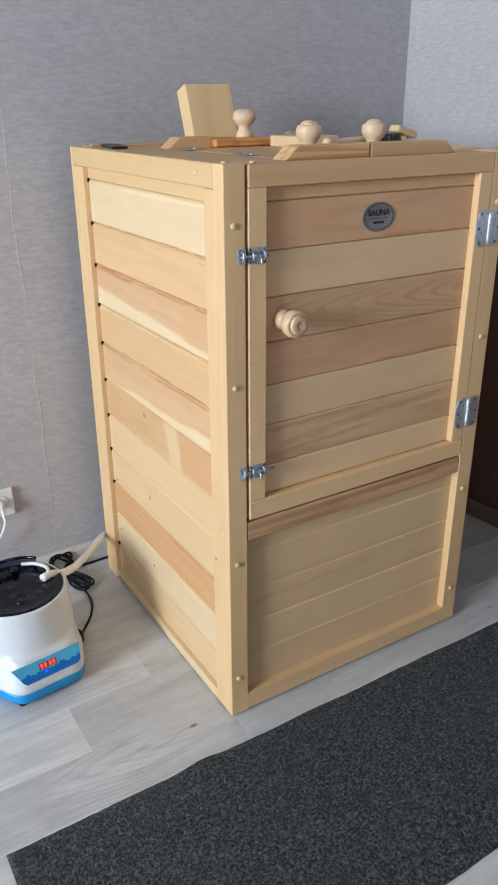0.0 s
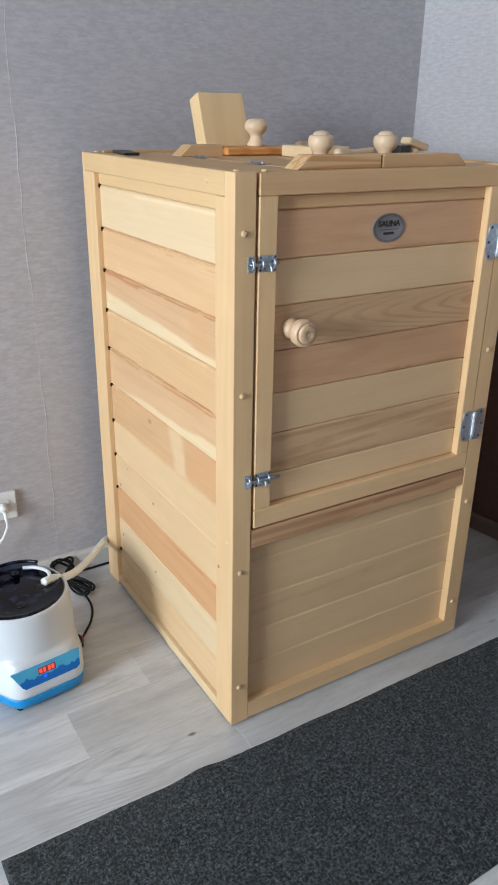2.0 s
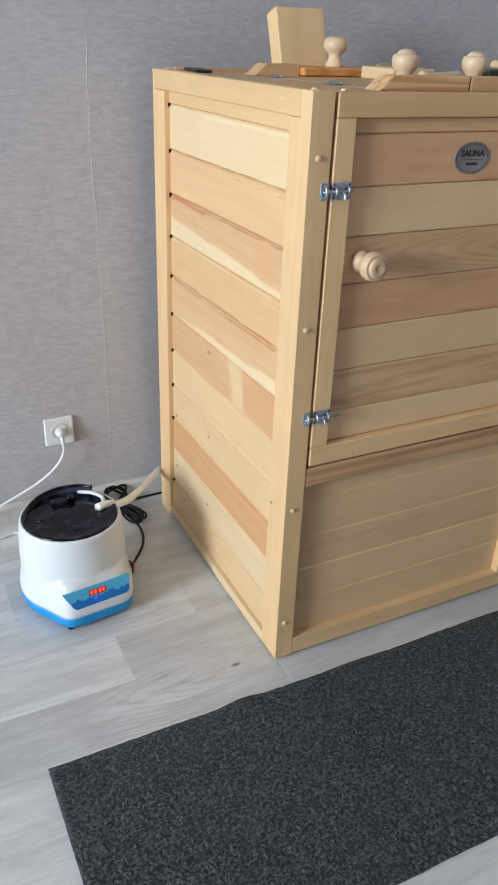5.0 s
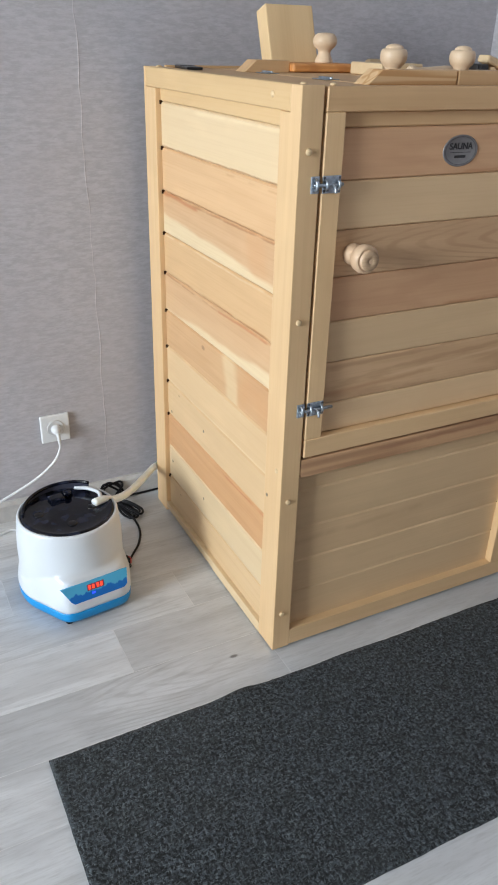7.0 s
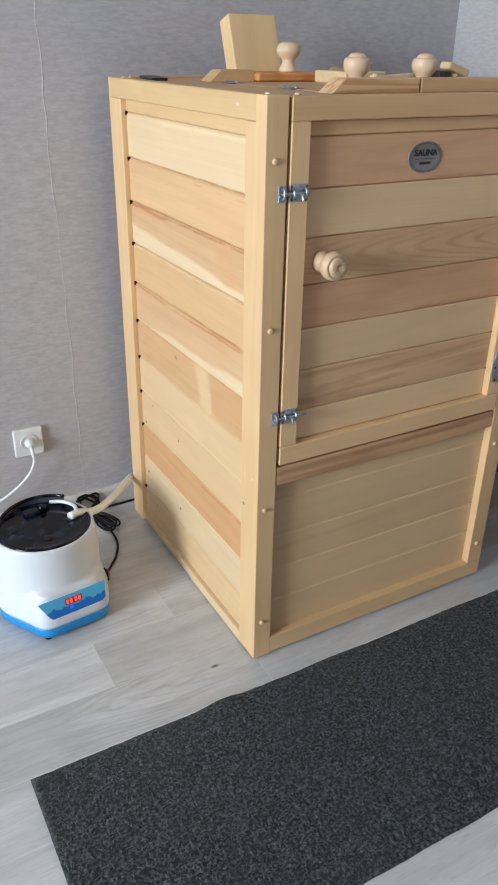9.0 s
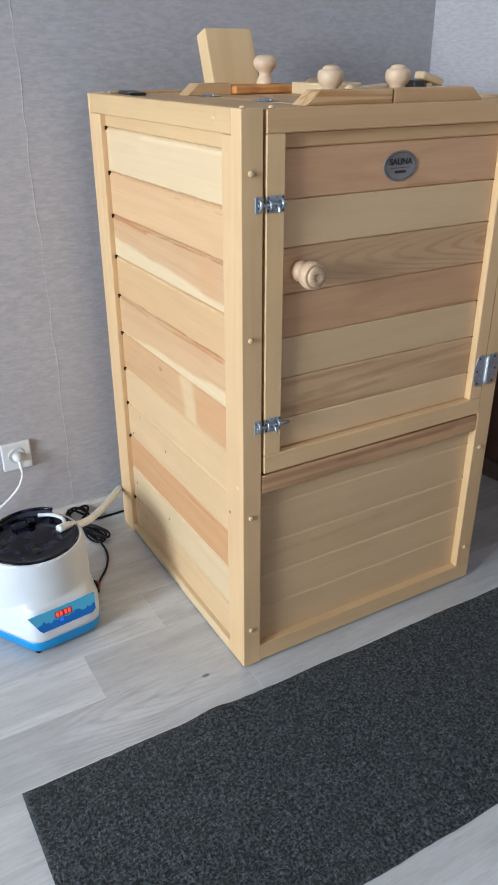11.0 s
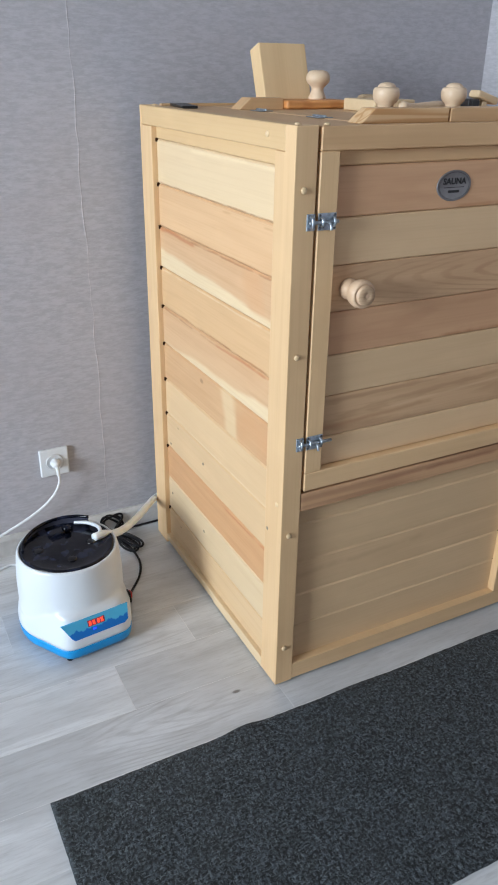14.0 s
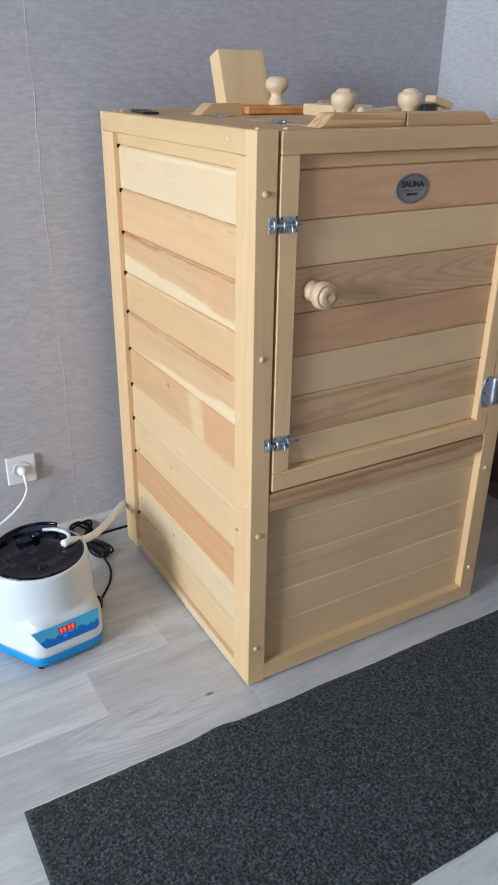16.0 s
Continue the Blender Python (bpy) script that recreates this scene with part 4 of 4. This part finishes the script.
BODY_ROWS = [(0.0335, 0, 1, 0.96), (0.0342, 0, 1, 0.992), (0.040, 0, 1, 1.0), (0.050, 0, 1, 0.998), (0.075, 0.115, 0.98, 0.955, 0.016), (0.100, 0.114, 0.95, 0.900, 0.034), (0.1055, 0.112, 0.86, 0.885, 0.036), (0.108, 0.111, 0.62, 0.885, 0.036), (0.1115, 0.1105, 0.22, 0.9, 0.036), (0.117, 0.1103, 0.04, 0.9, 0.034),
             (0.135, 0.1100, 0, 1), (0.165, 0.1080, 0, 1), (0.188, 0.1055, 0, 1), (0.1965, 0.1046, 0, 1), (0.2010, 0.1030, 0, 1), (0.2025, 0.1005, 0, 1), (0.2020, 0.0985, 0, 1), (0.1985, 0.0975, 0, 1), (0.190, 0.0970, 0, 1)]
part("body", shell(BODY_ROWS), WHITE, steamer, "glossy white plastic body", smooth=True)
for x, y in ((-0.057, -0.112), (0.050, -0.096), (-0.07, 0.08), (0.07, 0.08)):
    part("foot", lathe([(0.007, 0.0), (0.008, 0.002), (0.008, 0.009)], 12, m=Matrix.Translation((x, y, 0))), BLACK, steamer)

# control panel on the sloping front
front_plane = pose(0, -0.1336, 0.0505, -14.8, 0, 0)
film = [(-0.049, 0.006), (0.060, 0.006), (0.068, 0.012), (0.0725, 0.047), (-0.073, 0.047), (-0.069, 0.040), (-0.055, 0.012)]
panel_bm = bmesh.new()
low_ring = [panel_bm.verts.new((x, -0.0016, 0.002 + z)) for x, z in film]
panel_bm.faces.new(low_ring)
r = bmesh.ops.extrude_face_region(panel_bm, geom=panel_bm.faces[:])
bmesh.ops.translate(panel_bm, vec=(0, 0.004, 0), verts=[v for v in r["geom"] if isinstance(v, bmesh.types.BMVert)])
control = part("control_panel", panel_bm, FILM, steamer, "blue control film with a lit red display", front_plane)
# lit segments of the display, drawn as plain bars
for x in (-0.0130, -0.0050, 0.0050, 0.0128):
    part("display_bar", box(0.0048, 0.0008, 0.0092, 0.0002, (x, -0.0019, 0.0345)), RED_LED, control)
part("indicator_light", box(0.007, 0.0008, 0.0035, 0, (-0.006, -0.0019, 0.0205)), BLUE_LED, control)
part("display_window", box(0.037, 0.0006, 0.0140, 0, (0.0, -0.0016, 0.0345)), plain("display_red_tint", (0.30, 0.07, 0.11), 0.2), control)

# smoky lid with raised handle ridge
lid = part("lid", lathe([(0.0965, 0.194), (0.0972, 0.2010), (0.0945, 0.2042), (0.0890, 0.2030), (0.080, 0.2005), (0.055, 0.2015), (0.025, 0.2030), (0.0006, 0.2032)], 56), LID, steamer, "smoky black see-through plastic lid", smooth=True)
arc = [((0.090 - 0.004 * u) * math.cos(a), (0.090 - 0.004 * u) * math.sin(a), 0.2055 + 0.0165 * u ** 0.8) for a, u in [(radians(165 - 130 * k / 10), k / 10) for k in range(11)]]
part("lid_handle", tube(arc, 0.0034, 10, 5, flat=1.15), LID, lid, smooth=True)
fin = bmesh.new()
fin_rows = [[fin.verts.new((x * g, y * g, z)) for x, y, z in ends] for g in (0.985, 1.0) for ends in ([(x, y, 0.2035) for x, y, _ in arc], arc)]
for lower, upper in (fin_rows[:2], fin_rows[2:]):
    for i in range(10):
        fin.faces.new((lower[i], lower[i + 1], upper[i + 1], upper[i]))
part("lid_fin", fin, LID_GREY, lid, "bluish-grey see-through lid grip")
part("lid_hump", box(0.034, 0.024, 0.010, 0.004, (-0.004, 0.050, 0.2060), 3), LID, lid)
part("lid_post", lathe([(0.009, 0.200), (0.009, 0.214), (0.007, 0.2165), (0.0005, 0.217)], 20, m=Matrix.Translation((0.020, 0.050, 0))), LID, lid, smooth=True)
for x, y in ((0.048, -0.014), (-0.010, -0.052), (-0.058, 0.012)):
    part("lid_knob", lathe([(0.0105, 0.200), (0.0103, 0.2026), (0.0085, 0.2036), (0.0005, 0.2038)], 22, m=Matrix.Translation((x, y, 0))), LID_BLACK, lid, smooth=True)
part("steam_spout", tube([(0.042, 0.060, 0.2110), (0.063, 0.042, 0.2140), (0.077, 0.014, 0.2140), (0.073, -0.008, 0.2115)], 0.0042, 12, 6), WHITE, lid, "white steam spout", smooth=True)
part("rocker_switch", box(0.008, 0.013, 0.016, 0.0020, (0.1135, -0.046, 0.052)), RED_PLASTIC, steamer, "red rocker switch")
part("switch_frame", box(0.004, 0.017, 0.022, 0.001, (0.1100, -0.048, 0.053)), BLACK, steamer)

hose = part("steam_hose", tube([(-0.247, 0.3800, 0.2095), (-0.222, 0.392, 0.2050), (-0.198, 0.406, 0.1900), (-0.154, 0.452, 0.1660), (-0.096, 0.528, 0.1400), (-0.035, 0.618, 0.1120), (0.010, 0.676, 0.0930), (0.060, 0.686, 0.085)], 0.0088, 14, 8), HOSE, smooth=True)
tagged(hose, "milky silicone steam hose running to the cabin", "hose")

# ---- cables and socket ----
coil = [(-0.188, 0.340, 0.045), (-0.176, 0.372, 0.020), (-0.160, 0.420, 0.0045), (-0.122, 0.470, 0.0045), (-0.100, 0.520, 0.0045), (-0.096, 0.570, 0.006), (-0.108, 0.630, 0.012), (-0.119, 0.668, 0.018)]
random.seed(8)
for k in range(4):
    a, g = 0.004 * (k - 1.5), 1.0 + random.uniform(-0.18, 0.12)
    # a lobe of the bundle that leans against the wall, then one that lies on the floor
    coil += [(-0.120 - 0.018 * g, 0.690, 0.024 + 2 * a), (-0.118 - 0.020 * g + a, 0.704, 0.030 + 0.008 * g), (-0.110 + 3 * a, 0.706, 0.034 + 0.014 * g), (-0.104 + 0.018 * g, 0.698, 0.026 + 2 * a), (-0.117 + 0.3 * a, 0.672, 0.020 + 0.3 * a)]
    coil += [(-0.092 + 0.6 * a, 0.640, 0.015 + a), (-0.076 + 1.5 * a, 0.628 - 0.030 * g, 0.013 + 0.8 * a), (-0.090 + 2 * a, 0.616 - 0.036 * g, 0.011 + 0.8 * a), (-0.108 + 1.5 * a, 0.632 - 0.014 * g, 0.013 + a), (-0.119 - 0.3 * a, 0.670, 0.018 - 0.3 * a)]
coil += [(-0.100, 0.688, 0.012), (-0.050, 0.694, 0.0050), (0.008, 0.696, 0.0045), (0.10, 0.697, 0.0045), (0.30, 0.694, 0.0045)]
cable = part("power_cable", tube(coil, 0.0030, 8, 6), BLACK, smooth=True)
tagged(cable, "coiled black power cable bundled on the floor", "power cable")

socket = thing("wall_socket", pose(-0.246, BACK, 0.2385), "white single wall socket with plug inserted", "wall socket")
part("plate", box(0.072, 0.010, 0.074, 0.0035, (0, -0.005, 0), 3), SOCKET_WHITE, socket)
ring = lathe([(0.0215, 0.0), (0.0215, 0.0020), (0.0200, 0.0026), (0.0190, 0.0016), (0.0005, 0.0014)], 32)
part("inlay", ring, SOCKET_WHITE, socket, m=axes((1, 0, 0), (0, 0, 1), (0, -1, 0), (0, -0.0098, 0.001)), smooth=True)
part("inlay_joint", lathe([(0.0228, 0.0), (0.0228, 0.0006), (0.0005, 0.0006)], 32), JOINT_GREY, socket, m=axes((1, 0, 0), (0, 0, 1), (0, -1, 0), (0, -0.0099, 0.001)))
plug = thing("power_plug", pose(-0.246, BACK - 0.0112, 0.2390), "white round mains plug on a white cord", "power plug")
part("plug_body", lathe([(0.0115, 0.0), (0.0122, 0.003), (0.0108, 0.012), (0.0078, 0.018), (0.0040, 0.0210), (0.0005, 0.0215)], 24), SOCKET_WHITE, plug, m=axes((1, 0, 0), (0, 0, 1), (0, -1, 0), (0, 0, 0)), smooth=True)
part("strain_relief", tube([(0.0, -0.014, -0.002), (0.001, -0.022, -0.016), (0.001, -0.024, -0.026)], 0.0045, 10, 5), SOCKET_WHITE, plug, smooth=True)
part("cord", tube([(0.001, -0.024, -0.022), (0.0, -0.026, -0.045), (-0.020, -0.026, -0.080), (-0.070, -0.026, -0.118), (-0.158, -0.027, -0.158), (-0.260, -0.040, -0.195), (-0.330, -0.060, -0.222), (-0.380, -0.090, -0.2345), (-0.360, -0.130, -0.2345), (-0.280, -0.085, -0.2345), (-0.172, -0.055, -0.2345), (-0.135, -0.052, -0.2345), (-0.080, -0.110, -0.2345)], 0.0032, 10, 8), CORD, plug, smooth=True)

# ---- floor boards ----
random.seed(3)
PLANK_L, PLANK_W = 0.92, 0.1345
plank = mesh_of("plank", box(PLANK_L - 0.0016, PLANK_W - 0.0015, 0.010, 0.0002, (0, 0, -0.005)), FLOORING)
grey_or_shaded_plank = mesh_of("plank", box(PLANK_L - 0.0016, PLANK_W - 0.0015, 0.010, 0.0002, (0, 0, -0.005)), FLOORING_GREY_OR_SHADED)
figured_plank = mesh_of("plank", box(PLANK_L - 0.0016, PLANK_W - 0.0015, 0.010, 0.0002, (0, 0, -0.005)), FLOORING_FIGURE)
# truly greyer boards, and boards right of the cabin darkened for its shadow
GREY_OR_SHADED = {(0, 0), (1, 1), (2, 1), (3, 1), (1, 0), (2, 0)}
KNOWN = {0: 0.008, 1: -0.274, 2: -0.087}
y_base = -0.066
starts = {}
for row in range(-20, 6):
    y = y_base + PLANK_W * (row + 0.5)
    start = KNOWN.get(row, random.uniform(0, PLANK_L))
    starts[row] = start
    k0 = math.floor((-2.4 - start) / PLANK_L)
    for k in range(k0, k0 + 5):
        x = start + PLANK_L * (k + 0.5)
        if x > 1.45:
            continue
        darker = (row, k) in GREY_OR_SHADED or (row < -3 and random.random() < 0.25)
        part("plank", figured_plank if (row, k) == (0, -1) else grey_or_shaded_plank if darker else plank, None, floor, m=pose(x, y, 0.0))

# the rest of the room's boards, too far off to tell apart
rest = bmesh.new()
for row in range(-34, 6):
    y = y_base + PLANK_W * (row + 0.5)
    start = starts.get(row, random.uniform(0, PLANK_L))
    k1 = math.floor((-2.4 - start) / PLANK_L) if row in starts else math.floor((1.5 - start) / PLANK_L)
    for k in range(math.ceil((WEST - start) / PLANK_L), k1):
        box(PLANK_L - 0.0016, PLANK_W - 0.0015, 0.010, 0, (start + PLANK_L * (k + 0.5), y, -0.005), bm=rest)
tagged(part("planks", rest, FLOORING, floor), kind="stuff")
